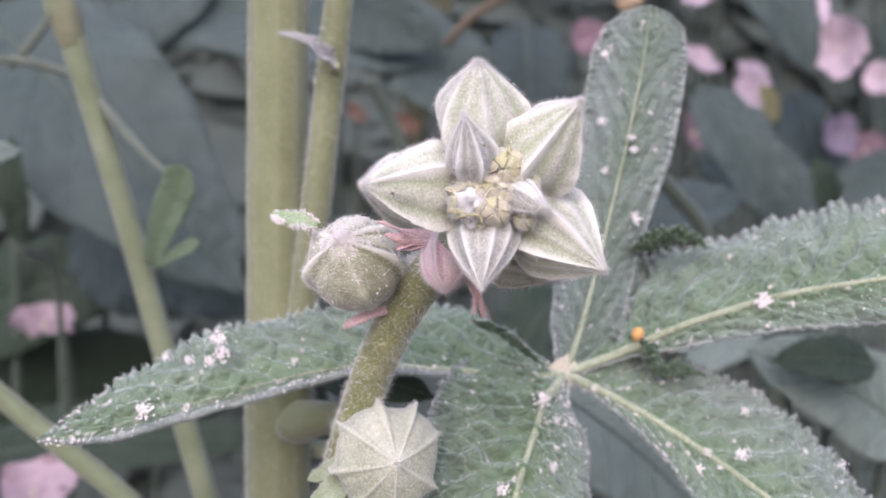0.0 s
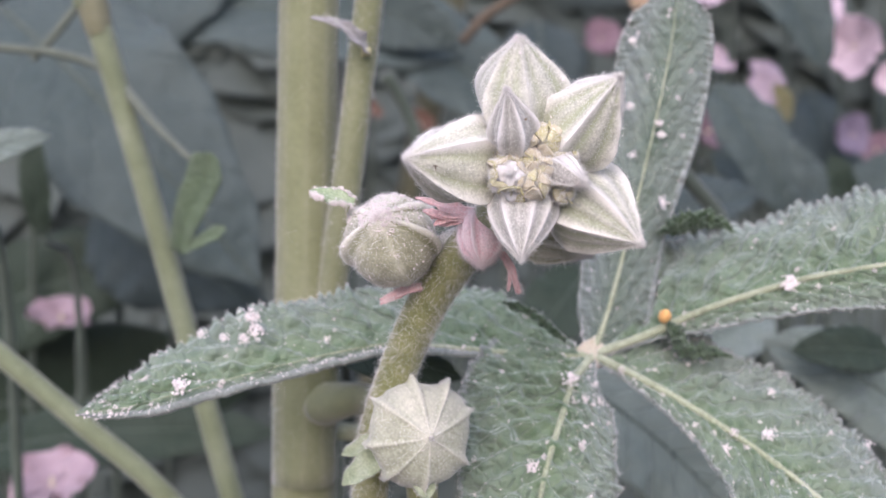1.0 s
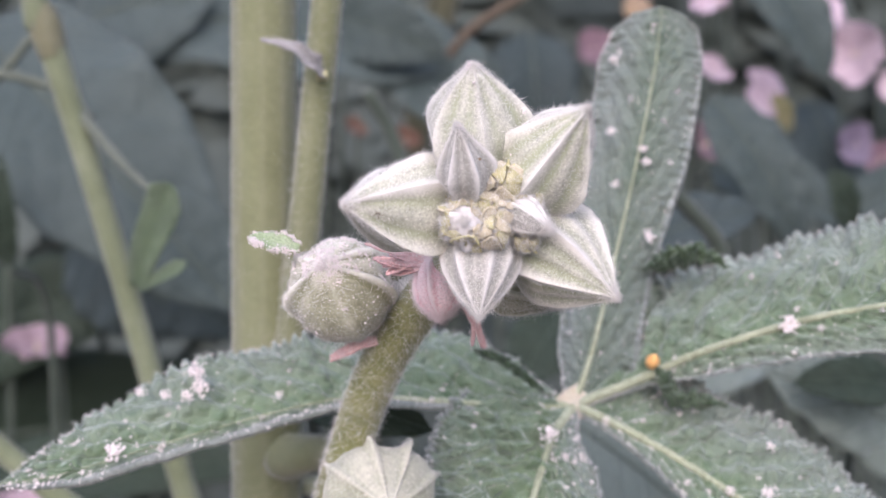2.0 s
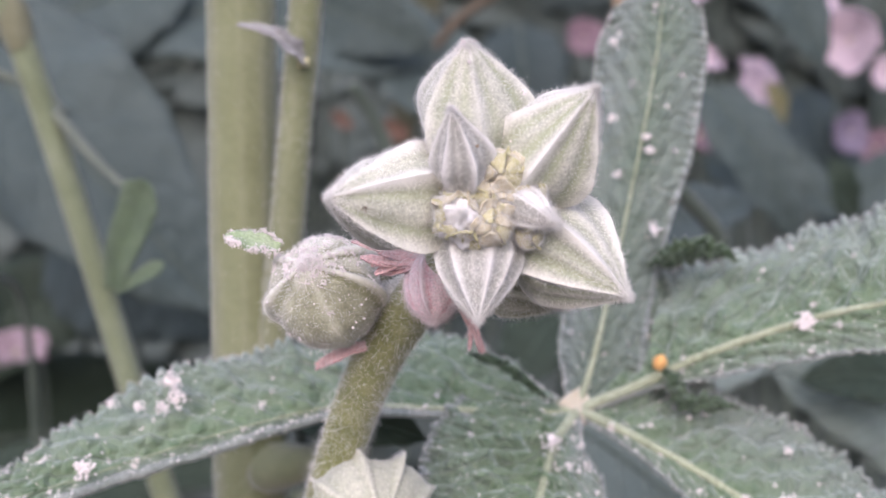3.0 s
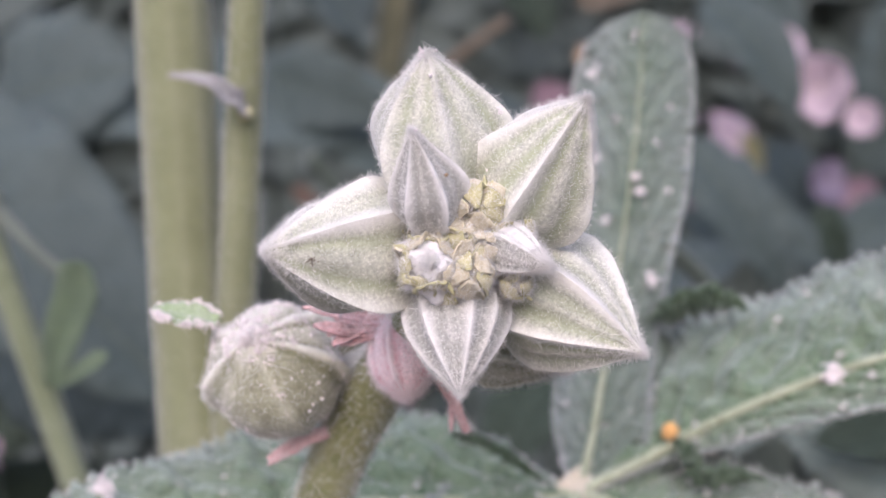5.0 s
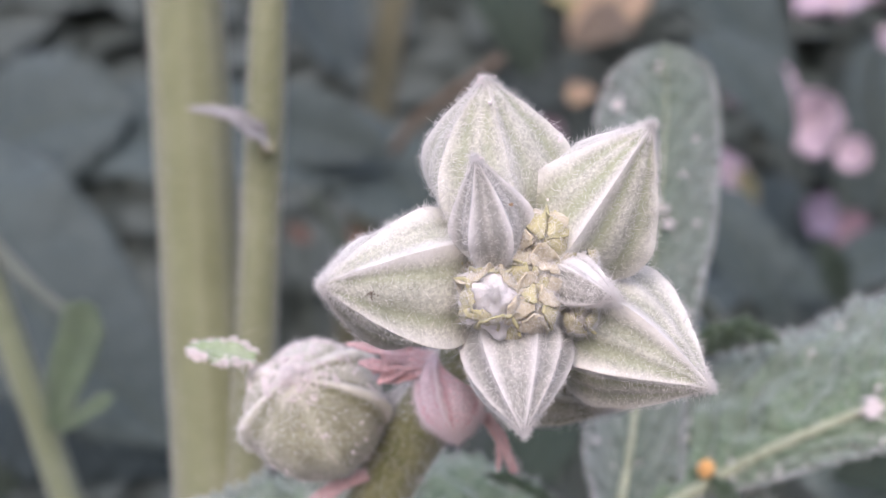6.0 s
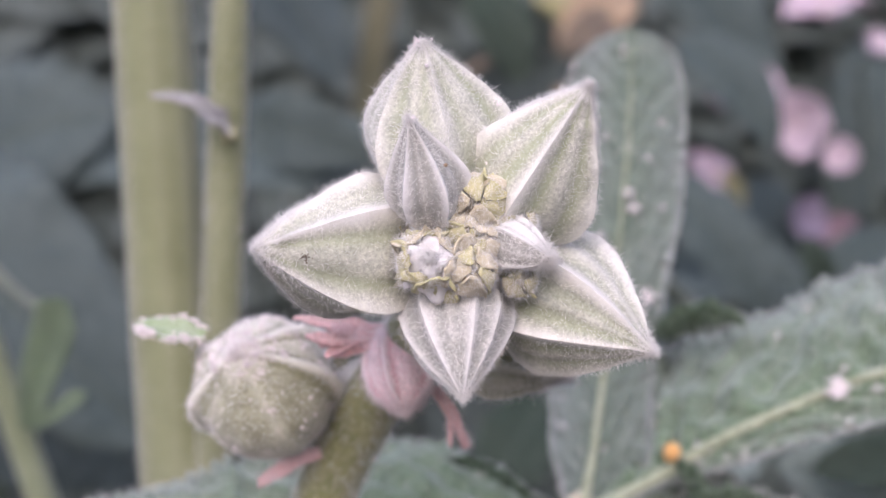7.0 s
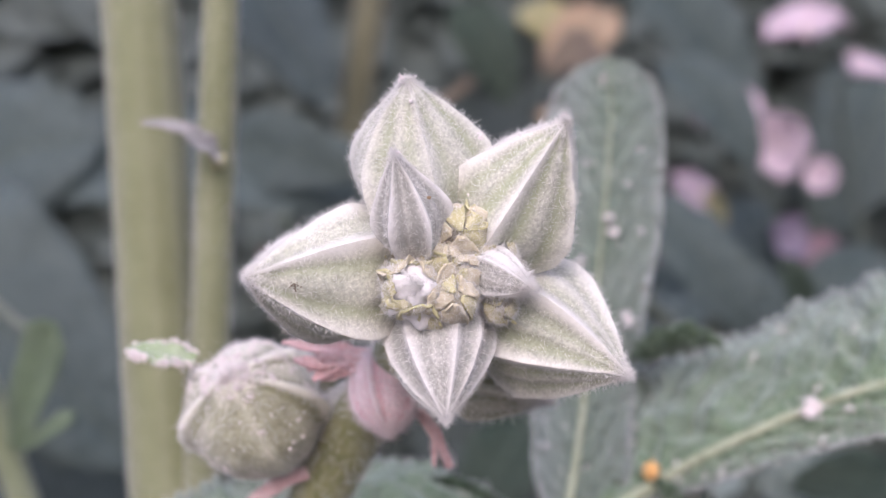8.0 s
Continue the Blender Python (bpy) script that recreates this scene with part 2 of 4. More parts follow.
        layer.data.foreach_set("uv", np.asarray(uvs, dtype=np.float32)[idx].ravel())
    me.update()
    return me


def part(name, me, parent, label="", kind=""):
    """One mesh as a part under a thing or under a part; its coordinates are those of the world."""
    ob = new(name, me)
    ob.parent = parent
    root = parent
    shift = Vector((0, 0, 0))
    while root is not None:
        shift += root.location
        root = root.parent
    me.transform(Matrix.Translation(-shift))
    if label or kind:
        tagged(ob, label, kind=kind)
    return ob


def thing(name, at, label, category, group="", kind=""):
    ob = new(name)
    ob.empty_display_size = 0.01
    ob.location = at
    return tagged(ob, label, category, group, kind)


def spline(points, n):
    """Catmull-Rom through the points: n + 1 places and directions."""
    p = [vec(q) for q in points]
    p = [p[0] * 2 - p[1], *p, p[-1] * 2 - p[-2]]
    out = []
    for i in range(n + 1):
        s = i / n * (len(p) - 3)
        k = min(int(s), len(p) - 4)
        f = s - k
        a, b, c, d = p[k:k + 4]
        q = 0.5 * (2 * b + (c - a) * f + (2 * a - 5 * b + 4 * c - d) * f * f + (3 * b - a - 3 * c + d) * f ** 3)
        t = 0.5 * ((c - a) + 2 * (2 * a - 5 * b + 4 * c - d) * f + 3 * (3 * b - a - 3 * c + d) * f * f)
        out.append((q, t.normalized()))
    return out


def lerp_table(table, u):
    for (a, x), (b, y) in zip(table, table[1:]):
        if u <= b:
            f = (u - a) / (b - a)
            f = f * f * (3 - 2 * f) * 0.5 + f * 0.5
            return x + (y - x) * f
    return table[-1][1]


def tube(name, points, radii, material, n=24, seg=20, rough=0.03, ribs=0, caps=True, squash=1.0):
    """A round, slightly uneven stalk through points. radii: table of (u, radius). Returns mesh and samples for hairs."""
    path = spline(points, n)
    side = path[0][1].orthogonal().normalized()
    verts, faces, ridge, rings = [], [], [], []
    for i, (q, t) in enumerate(path):
        side = (side - t * side.dot(t)).normalized()
        other = t.cross(side)
        ring = []
        for j in range(seg):
            a = 2 * math.pi * j / seg
            r = lerp_table(radii, i / n)
            r *= 1 + rough * noise.noise(Vector((q.x * 90, q.y * 90, q.z * 60)) + Vector((math.cos(a), math.sin(a), 0)) * 1.2)
            rb = 0.0
            if ribs:
                rb = max(0.0, math.cos(a * ribs)) ** 4
                r *= 1 + 0.03 * rb
            d = side * math.cos(a) + other * math.sin(a) * squash
            ring.append((q + d * r, d))
            verts.append(q + d * r)
            ridge.append(0.25 * rb)
        rings.append(ring)
    for i in range(n):
        for j in range(seg):
            k = (j + 1) % seg
            faces.append((i * seg + j, i * seg + k, (i + 1) * seg + k, (i + 1) * seg + j))
    if caps:
        faces.append(tuple(range(seg - 1, -1, -1)))
        faces.append(tuple(range(n * seg, n * seg + seg)))
    places = random.Random(n * 31 + seg)
    roots = []
    for low, high in zip(rings, rings[1:]):
        for (p, d), (q, e) in zip(low, high):
            for _ in range(6):
                f = places.random()
                roots.append((p.lerp(q, f), d.lerp(e, f).normalized()))
    return mesh_of(name, verts, faces, material, ridge=ridge), roots


def hair_mesh(name, roots, material, length, width, rng, lean=None, count=None, spread=0.6):
    """Fine tapered three-sided hairs on (place, outward) roots."""
    verts, faces = [], []
    for _ in range(count or len(roots)):
        p, d = roots[rng.randrange(len(roots))]
        jit = Vector((rng.gauss(0, 1), rng.gauss(0, 1), rng.gauss(0, 1)))
        d0 = d
        d = (d + jit * spread * 0.5 + (lean * 0.4 if lean else Vector())).normalized()
        shift = Vector((rng.gauss(0, 1), rng.gauss(0, 1), rng.gauss(0, 1))) * length * 0.35
        p = p + shift - d0 * shift.dot(d0)
        lng = length * (rng.uniform(0.35, 0.9) if rng.random() < 0.72 else rng.uniform(0.9, 1.6))
        s = d.orthogonal().normalized() * width
        o = d.cross(s)
        k = len(verts)
        root = p - d * length * 0.1
        verts += [root + s, root - s * 0.5 + o * 0.87, root - s * 0.5 - o * 0.87, p + d * lng]
        faces += [(k, k + 1, k + 3), (k + 1, k + 2, k + 3), (k + 2, k, k + 3)]
    return mesh_of(name, verts, faces, material)


def frame_of(axis, roll):
    z = axis.normalized()
    up = Vector((0, 0, 1)) if abs(z.z) < 0.95 else Vector((0, -1, 0))
    x = up.cross(z).normalized()
    y = z.cross(x)
    c, s = math.cos(radians(roll)), math.sin(radians(roll))
    return x * c + y * s, y * c - x * s, z


def bud_shape(name, base, tip, width, roll, material, sides=5, widest=0.42, point=1.65, flange=0.15, flat=0.10, vein=0.6, seg=26, n=44, squash=1.0, face=0.0, wild=1, pale=1.0, warp=1.0, faint=-1, top_pale=0.3, lump=0.05, sw=0.15, dent=0.8, crinkle=0.02, seams=()):
    """A pointed bud: sepals joined edge to edge in raised seams that meet at the tip."""
    base, tip = vec(base), vec(tip)
    z = (tip - base).normalized()
    ref = Vector((0, -1, 0)) if abs(z.y) < 0.8 else Vector((0, 0, 1))
    x = (ref - z * ref.dot(z)).normalized()
    y = z.cross(x)
    if seams:
        roll = 0
    c, s = math.cos(radians(roll)), math.sin(radians(roll))
    x, y = x * c + y * s, y * c - x * s
    length, r0 = (tip - base).length, width / 2
    m = sides * seg
    verts, faces, ridge, roots = [], [], [], []
    for i in range(n + 1):
        u = i / n
        u = u + 0.06 * math.sin(2 * math.pi * u) * -1
        if u < widest:
            r = r0 * math.sqrt(max(0.0, 1 - ((widest - u) / widest) ** 2.2))
        else:
            v = (u - widest) / (1 - widest)
            r = r0 * max(0.012, (1 - v ** point) * (1 - 0.10 * v))
        fl = flange * min(1.0, u / 0.25) * (0.55 + 0.45 * u)
        for j in range(m):
            a = 2 * math.pi * j / m
            w = 2 * math.pi * j / m
            jj = j / seg + warp * (0.09 * math.sin(w + wild * 1.7) + 0.06 * math.sin(2 * w + wild * 2.9))
            s = abs((jj % 1.0) - 0.5) * 2          # 1 on the seam, 0 on the face's middle
            own = 0.6 + 0.55 * ((round(jj) % sides * 37 + wild * 13) % 10) / 10 if round(jj) % sides != faint else 0.2
            seam = own * math.exp(-(((1 - s) / sw) ** 2))
            mid = 2 * math.pi * (math.floor(jj) + 0.5) / sides
            if seams:
                deg = math.degrees(w)
                gaps = sorted(((deg - at + 180) % 360 - 180, tall) for at, tall in seams)
                below = max((g for g in gaps if g[0] >= 0), default=None, key=lambda g: -g[0]) or (gaps[0][0] + 360, gaps[0][1])
                above = max((g for g in gaps if g[0] < 0), default=None, key=lambda g: g[0]) or (gaps[-1][0] - 360, gaps[-1][1])
                wide = below[0] - above[0]
                s = abs(below[0] / wide - 0.5) * 2
                own = below[1] if below[0] < -above[0] else above[1]
                seam = own * math.exp(-((min(below[0], -above[0]) / 6.5) ** 2))
                mid = w - radians(below[0] + above[0]) / 2
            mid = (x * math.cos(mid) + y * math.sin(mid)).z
            # sepals that face up are blended paler
            bloom = top_pale * min(1.0, max(0.0, (mid + 0.1) / 0.7)) * min(1.0, u / 0.3)
            rib = math.exp(-((s / 0.11) ** 2))
            k = 1 - flat * (1 - s ** 1.6) + fl * seam + 0.035 * vein * rib - face * math.exp(-(((s - 0.62) / 0.25) ** 2))
            d = x * math.cos(a) + y * math.sin(a) * squash
            q = base + z * (u * length) + d * (r * k)
            q += d * (crinkle * r0 * noise.noise(q * (420 if crinkle < 0.1 else 900)) + lump * r0 * noise.noise(q * 130 + Vector((wild, 0, 0))))
            verts.append(q)
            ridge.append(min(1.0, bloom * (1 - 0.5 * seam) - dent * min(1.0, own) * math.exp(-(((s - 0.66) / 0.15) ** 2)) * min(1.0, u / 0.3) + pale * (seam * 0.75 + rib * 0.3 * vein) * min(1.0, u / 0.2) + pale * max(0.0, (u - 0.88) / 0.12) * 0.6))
            nrm = (d * 0.9 + z * (0.55 * (u - widest))).normalized()
            if u > 0.05:
                roots.append((q, nrm))
                if seam > 0.5:
                    roots += [(q, nrm)] * 3
    for i in range(n):
        for j in range(m):
            k = (j + 1) % m
            faces.append((i * m + j, i * m + k, (i + 1) * m + k, (i + 1) * m + j))
    faces.append(tuple(range(n * m, n * m + m)))
    return mesh_of(name, verts, faces, material, ridge=ridge), roots


def bud(parent, name, base, tip, width, roll, material, hairs=1500, hair=0.0012, seed=1, label="", hair_mat=None, **kw):
    me, roots = bud_shape(name, base, tip, width, roll, material, wild=seed, **kw)
    ob = part(name, me, parent, label)
    rng = random.Random(seed)
    if hairs:
        axis = (vec(tip) - vec(base)).normalized()
        part("down", hair_mesh("down", roots, hair_mat or M_HAIR, hair, 0.000027, rng, lean=axis * 1.4, count=int(hairs * 3.8), spread=1.7), ob, "fine pale hairs", "stuff")
    return ob, roots


def keeled_bud(parent, name, base, tip, width, seams, material, hairs=5500, hair=0.00088, seed=1, label="", widest=0.42, point=1.65, keel=0.10, hollow=0.75, top_pale=0.3, blunt=0.05):
    """A bud whose sepals meet in sharp keels. seams: (degrees round the axis from the front, height of the keel, how far it wanders)."""
    base, tip = vec(base), vec(tip)
    z = (tip - base).normalized()
    ref = Vector((0, -1, 0)) if abs(z.y) < 0.8 else Vector((0, 0, 1))
    x = (ref - z * ref.dot(z)).normalized()
    y = z.cross(x)
    length, r0, n, per = (tip - base).length, width / 2, 52, 26
    order = sorted(seams)
    verts, faces, ridge, roots, keels = [], [], [], [], []
    rng = random.Random(seed)
    for i in range(n + 1):
        u = i / n
        u = u - 0.06 * math.sin(2 * math.pi * u)
        if u < widest:
            r = r0 * math.sqrt(max(0.0, 1 - ((widest - u) / widest) ** 2.2))
        else:
            v = (u - widest) / (1 - widest)
            r = r0 * max(blunt * math.sqrt(max(0.0, 1 - max(0.0, (u - 0.96) / 0.04) ** 2)) + 0.002, (1 - v ** point) * (1 - 0.10 * v))
        rise = min(1.0, u / 0.3)
        close = min(1.0, max(0.0, (1 - u) / 0.12))
        for k, (a0, h0, w0) in enumerate(order):
            a1, h1, w1 = order[(k + 1) % len(order)]
            lean0, lean1 = a0 + w0 * (0.6 - u), a1 + w1 * (0.6 - u)
            gap = (lean1 - lean0) % 360
            half = radians(gap / 2)
            for j in range(per):
                f = (1 - math.cos(math.pi * j / per)) / 2
                a = radians(lean0 + gap * f)
                d0, d1 = gap * f, gap * (1 - f)
                chord = math.cos(min(half, 1.0)) / math.cos(min(half, 1.0) * (2 * f - 1))
                k0, k1 = h0 * math.exp(-(d0 / 7.5) ** 1.3), h1 * math.exp(-(d1 / 7.5) ** 1.3)
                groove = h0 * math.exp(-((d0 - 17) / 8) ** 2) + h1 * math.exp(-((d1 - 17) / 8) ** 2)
                rib = math.exp(-((f - 0.5) / 0.07) ** 2)
                d = x * math.cos(a) + y * math.sin(a)
                kk = 1 - hollow * close * (1 - chord) + rise * (keel * (k0 + k1) - 0.035 * groove) + 0.012 * rib * rise
                q = base + z * (u * length) + d * (r * kk)
                q += d * r0 * (0.022 * noise.noise(q * 380 + Vector((seed, 0, 0))) + 0.045 * noise.noise(q * 120 + Vector((seed, 3, 0))))
                verts.append(q)
                line = h0 * math.exp(-(d0 / 5.0) ** 2) + h1 * math.exp(-(d1 / 5.0) ** 2)
                broad = h0 * math.exp(-(d0 / 14.0) ** 2) + h1 * math.exp(-(d1 / 14.0) ** 2)
                # paler the more the skin faces up; grooves darker, less so facing up
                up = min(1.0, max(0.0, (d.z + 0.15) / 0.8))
                ridge.append(max(-1.0, min(1.0, rise * (0.50 * line + 0.28 * broad + 0.12 * rib + top_pale * up * (1 - 0.6 * min(1, groove))) - 0.75 * min(1.0, groove) * rise * (1 - 0.5 * up) + 0.8 * max(0.0, (u - 0.9) / 0.1))))
                nrm = (d * 0.9 + z * (0.55 * (u - widest))).normalized()
                if u > 0.04:
                    roots.append((q, nrm))
                    if k0 + k1 > 0.45:
                        keels.append((q, nrm))
    m = per * len(order)
    for i in range(n):
        for j in range(m):
            k = (j + 1) % m
            faces.append((i * m + j, i * m + k, (i + 1) * m + k, (i + 1) * m + j))
    faces.append(tuple(range(n * m, n * m + m)))
    ob = part(name, mesh_of(name, verts, faces, material, ridge=ridge), parent, label)
    axis = z * 1.2
    part("down", curved_hairs("down", roots, M_HAIR, hair, 0.000018, rng, axis, int(hairs * 1.1)), ob, "fine pale hairs", "stuff")
    part("down", curved_hairs("down", keels, M_HAIR, hair * 1.2, 0.000019, rng, axis * 0.6, hairs // 4), ob, "fringe of pale hairs", "stuff")
    return ob


def curved_hairs(name, roots, material, length, width, rng, lean, count):
    """Soft hairs, each bent once on its way and tapering to a point."""
    verts, faces = [], []
    gauss, uniform = rng.gauss, rng.uniform
    for _ in range(count):
        p, d0 = roots[rng.randrange(len(roots))]
        d = (d0 + Vector((gauss(0, 1), gauss(0, 1), gauss(0, 1))) * 0.75 + lean * uniform(0.0, 0.7)).normalized()
        shift = Vector((gauss(0, 1), gauss(0, 1), gauss(0, 1))) * length * 0.3
        p = p + shift - d0 * shift.dot(d0)
        lng = length * (uniform(0.35, 0.9) if rng.random() < 0.8 else uniform(0.9, 1.5))
        s = d.orthogonal().normalized() * width
        o = d.cross(s)
        bend = (d + Vector((gauss(0, 1), gauss(0, 1), gauss(0, 1))) * 0.45).normalized()
        a = p - d * length * 0.12
        b = p + d * lng * 0.5
        e = b + bend * lng * 0.5
        k = len(verts)
        verts += [a + s, a - s * 0.5 + o * 0.87, a - s * 0.5 - o * 0.87, b + s * 0.7, b - s * 0.35 + o * 0.6, b - s * 0.35 - o * 0.6, e]
        faces += [(k, k + 1, k + 4, k + 3), (k + 1, k + 2, k + 5, k + 4), (k + 2, k, k + 3, k + 5), (k + 3, k + 4, k + 6), (k + 4, k + 5, k + 6), (k + 5, k + 3, k + 6)]
    return mesh_of(name, verts, faces, material)


def crumb_mesh(name, spots, material, rng):
    """Loose crumbs: each spot (place, outward, size) is a small heap of uneven grains."""
    verts, faces = [], []
    t = (1 + 5 ** 0.5) / 2
    ico = [Vector(v).normalized() for v in ((-1, t, 0), (1, t, 0), (-1, -t, 0), (1, -t, 0), (0, -1, t), (0, 1, t), (0, -1, -t), (0, 1, -t), (t, 0, -1), (t, 0, 1), (-t, 0, -1), (-t, 0, 1))]
    tri = ((0, 11, 5), (0, 5, 1), (0, 1, 7), (0, 7, 10), (0, 10, 11), (1, 5, 9), (5, 11, 4), (11, 10, 2), (10, 7, 6), (7, 1, 8), (3, 9, 4), (3, 4, 2), (3, 2, 6), (3, 6, 8), (3, 8, 9), (4, 9, 5), (2, 4, 11), (6, 2, 10), (8, 6, 7), (9, 8, 1))
    for p, d, size in spots:
        grains = 1 if size < 0.0006 else 26 + int(size * 24000)
        for g in range(grains):
            off = Vector((rng.gauss(0, 1), rng.gauss(0, 1), rng.gauss(0, 1))) * size * (0.0 if grains == 1 else 0.40)
            off -= d * off.dot(d) * 0.6
            r = size * (rng.uniform(0.3, 0.6) if grains == 1 else rng.uniform(0.06, 0.18))
            k = len(verts)
            st = Vector((rng.uniform(0.6, 1.3), rng.uniform(0.6, 1.3), rng.uniform(0.6, 1.3)))
            verts += [p + off + d * r * 0.5 + Vector((v.x * st.x, v.y * st.y, v.z * st.z)) * r * rng.uniform(0.75, 1.2) for v in ico]
            faces += [(a + k, b + k, c + k) for a, b, c in tri]
    return mesh_of(name, verts, faces, material, smooth=False)


def blade(name, mid, normal, left, right, material, fold=8.0, nu=70, nv=12, teeth=0, tooth=0.07, curl=0.0, quilt=0.0, ruffle=0.0, seed=0, crumple=0.0):
    """A leaf blade on a midrib. left, right: tables of (u, half width). Returns mesh, samples on the skin, edge samples and the midrib."""
    path = spline(mid, nu)
    nh = vec(normal).normalized()
    verts, uvs, faces, skin, rim = [], [], [], [], []
    cols = 2 * nv + 1
    for i, (q, t) in enumerate(path):
        u = i / nu
        s = t.cross(nh).normalized()
        nn = s.cross(t).normalized()
        for j in range(cols):
            v = (j - nv) / nv
            table = left if v < 0 else right
            w = lerp_table(table, u)
            av = abs(v)
            ph = u * teeth + (0.37 if v < 0 else 0.0) + 0.3 * noise.noise(Vector((u * 9, v, seed)))
            saw = abs(math.sin(math.pi * ph))
            if teeth > 30:
                saw *= 0.75 + 0.7 * noise.noise(Vector((u * 31, v * 0.2, seed + 5)))
            edge = 1 + (tooth * (saw - 0.5) * av ** 3 if teeth else 0)
            fo = radians(fold[0 if v < 0 else 1] if isinstance(fold, tuple) else fold)
            up = w * av * math.sin(fo) - curl * w * av ** 3
            up += ruffle * w * av ** 2 * noise.noise(Vector((u * 7 + seed * 3.1, v * 1.3, seed)))
            if crumple:
                up += crumple * w * noise.noise(Vector((u * 16, v * 1.6, seed + 3))) + crumple * 0.6 * w * noise.noise(Vector((u * 34, v * 3.0, seed + 4)))
            if quilt:
                vein = u * 13 - av * 2.6
                up += quilt * w * (abs(math.sin(math.pi * vein)) - 0.6) * (1 - av ** 6) * min(1, av * 5)
                up += quilt * 1.3 * w * noise.noise(Vector((u * 26, v * 5, seed + 7)))
            if teeth:
                up += w * 0.05 * (saw - 0.5) * av ** 5
            if teeth > 30:
                up += 0.0016 * av ** 4 * noise.noise(Vector((u * 70, v * 3, seed + 2))) * min(1.0, w / 0.006)
            p = q + s * (v * w * edge * math.cos(fo)) + nn * up
            verts.append(p)
            uvs.append((u, v * 0.5 + 0.5))
            if 0.03 < u < 0.97:
                (rim if av > 0.97 else skin).append((p, nn if av < 0.97 else (nn * 0.5 + s * v).normalized()))
    for i in range(nu):
        for j in range(cols - 1):
            a = i * cols + j
            faces.append((a, a + 1, a + cols + 1, a + cols))
    me = mesh_of(name, verts, faces, material, uvs=uvs)
    return me, skin, rim, path


def thicken(ob, depth):
    m = ob.modifiers.new("thickness", "SOLIDIFY")
    m.thickness, m.offset = depth, -1.0
    return ob


# ---- ground ----
def ground_sheet():
    n, verts, faces = 60, [], []
    for i in range(n + 1):
        for j in range(n + 1):
            x, y = ((i / n * 2 - 1), (j / n * 2 - 1))
            x, y = math.copysign(abs(x) ** 3, x) * 400, math.copysign(abs(y) ** 3, y) * 400
            verts.append((x, y, 0.03 * noise.noise(Vector((x * 3, y * 3, 0))) if abs(x) + abs(y) < 8 else 0))
    for i in range(n):
        for j in range(n):
            a = i * (n + 1) + j
            faces.append((a, a + n + 1, a + n + 2, a + 1))
    ob = new("ground", mesh_of("ground", verts, faces, M_SOIL))
    tagged(ob, "dark bare garden soil under the plants", "soil", kind="structure")


ground_sheet()


# ---- main stalk of the hollyhock ----
def main_stalk():
    th = thing("hollyhock_stalk", (-0.0505, 0.1300, 0.8081), "thick pale green downy hollyhock stalk with side shoot", "plant stem")
    rng = random.Random(3)
    me, s = tube("stalk", [(-0.0505, 0.1320, 0.0), (-0.0509, 0.1320, 0.7725), (-0.0499, 0.1260, 0.8090), (-0.0493, 0.1220, 0.8601), (-0.0485, 0.1180, 0.9158), (-0.0476, 0.1140, 0.9759), (-0.0461, 0.1100, 1.0494)],
        [(0, 0.0095), (0.55, 0.0083), (0.75, 0.0081), (1, 0.0078)], M_STEM, n=60, seg=40, ribs=9)
    st = part("stalk", me, th)
    near = [q for q in s if q[0].z > 0.78]
    part("down", hair_mesh("down", near, M_HAIR, 0.0012, 0.000026, rng, count=7000), st, "short pale hairs", "stuff")
    me, s = tube("side_shoot", [(-0.0478, 0.1300, 0.8051), (-0.0415, 0.1160, 0.8605), (-0.0357, 0.1040, 0.8964), (-0.0328, 0.0990, 0.9177), (-0.0296, 0.0940, 0.9409), (-0.0256, 0.0880, 0.9740)],
        [(0, 0.0040), (0.3, 0.0040), (0.6, 0.0037), (1, 0.0034)], M_STEM, n=40, seg=24, ribs=5)
    sh = part("side_shoot", me, th)
    part("down", hair_mesh("down", s, M_HAIR, 0.0011, 0.00003, rng, count=4000), sh, "short pale hairs", "stuff")
    # joint ring and the stub that leaves it
    me, s = tube("joint", [(-0.0501, 0.1270, 0.8257), (-0.0499, 0.1260, 0.8307), (-0.0498, 0.1250, 0.8355)], [(0, 0.0080), (0.5, 0.0094), (1, 0.0080)], M_STEM, n=12, seg=32)
    part("joint", me, th, "swollen joint")
    me, s = tube("stub", [(-0.0445, 0.1200, 0.8312), (-0.0375, 0.1130, 0.8332), (-0.0308, 0.1060, 0.8349), (-0.0236, 0.0900, 0.8344)], [(0, 0.0062), (0.5, 0.0044), (0.85, 0.0028), (1, 0.0010)], M_STEM, n=14, seg=16, rough=0.12)
    part("stub", me, th)
    # withered stipule on the shoot
    me, sk, rim, path = blade("stipule", [(-0.0304, 0.0910, 0.9238), (-0.0326, 0.0880, 0.9260), (-0.0364, 0.0860, 0.9293), (-0.0439, 0.0880, 0.9315)], (0.2, -0.8, 0.6), [(0, 0.0020), (0.3, 0.0034), (0.7, 0.0018), (1, 0.0005)], [(0, 0.0020), (0.3, 0.0030), (0.7, 0.0016), (1, 0.0005)], M_GREYWOOL, fold=25, nu=24, nv=4, ruffle=0.6, seed=4)
    sp = thicken(part("stipule", me, th, "withered grey stipule"), 0.0003)
    part("down", hair_mesh("down", sk, M_HAIR, 0.0013, 0.000022, rng, count=450, spread=1.5), sp, "", "stuff")
    me, s = tube("scar", [(-0.0317, 0.0920, 0.9239), (-0.0294, 0.0920, 0.9238)], [(0, 0.0013), (1, 0.0011)], M_BRACT, n=6, seg=12)
    part("scar", me, th, "tan leaf scar")


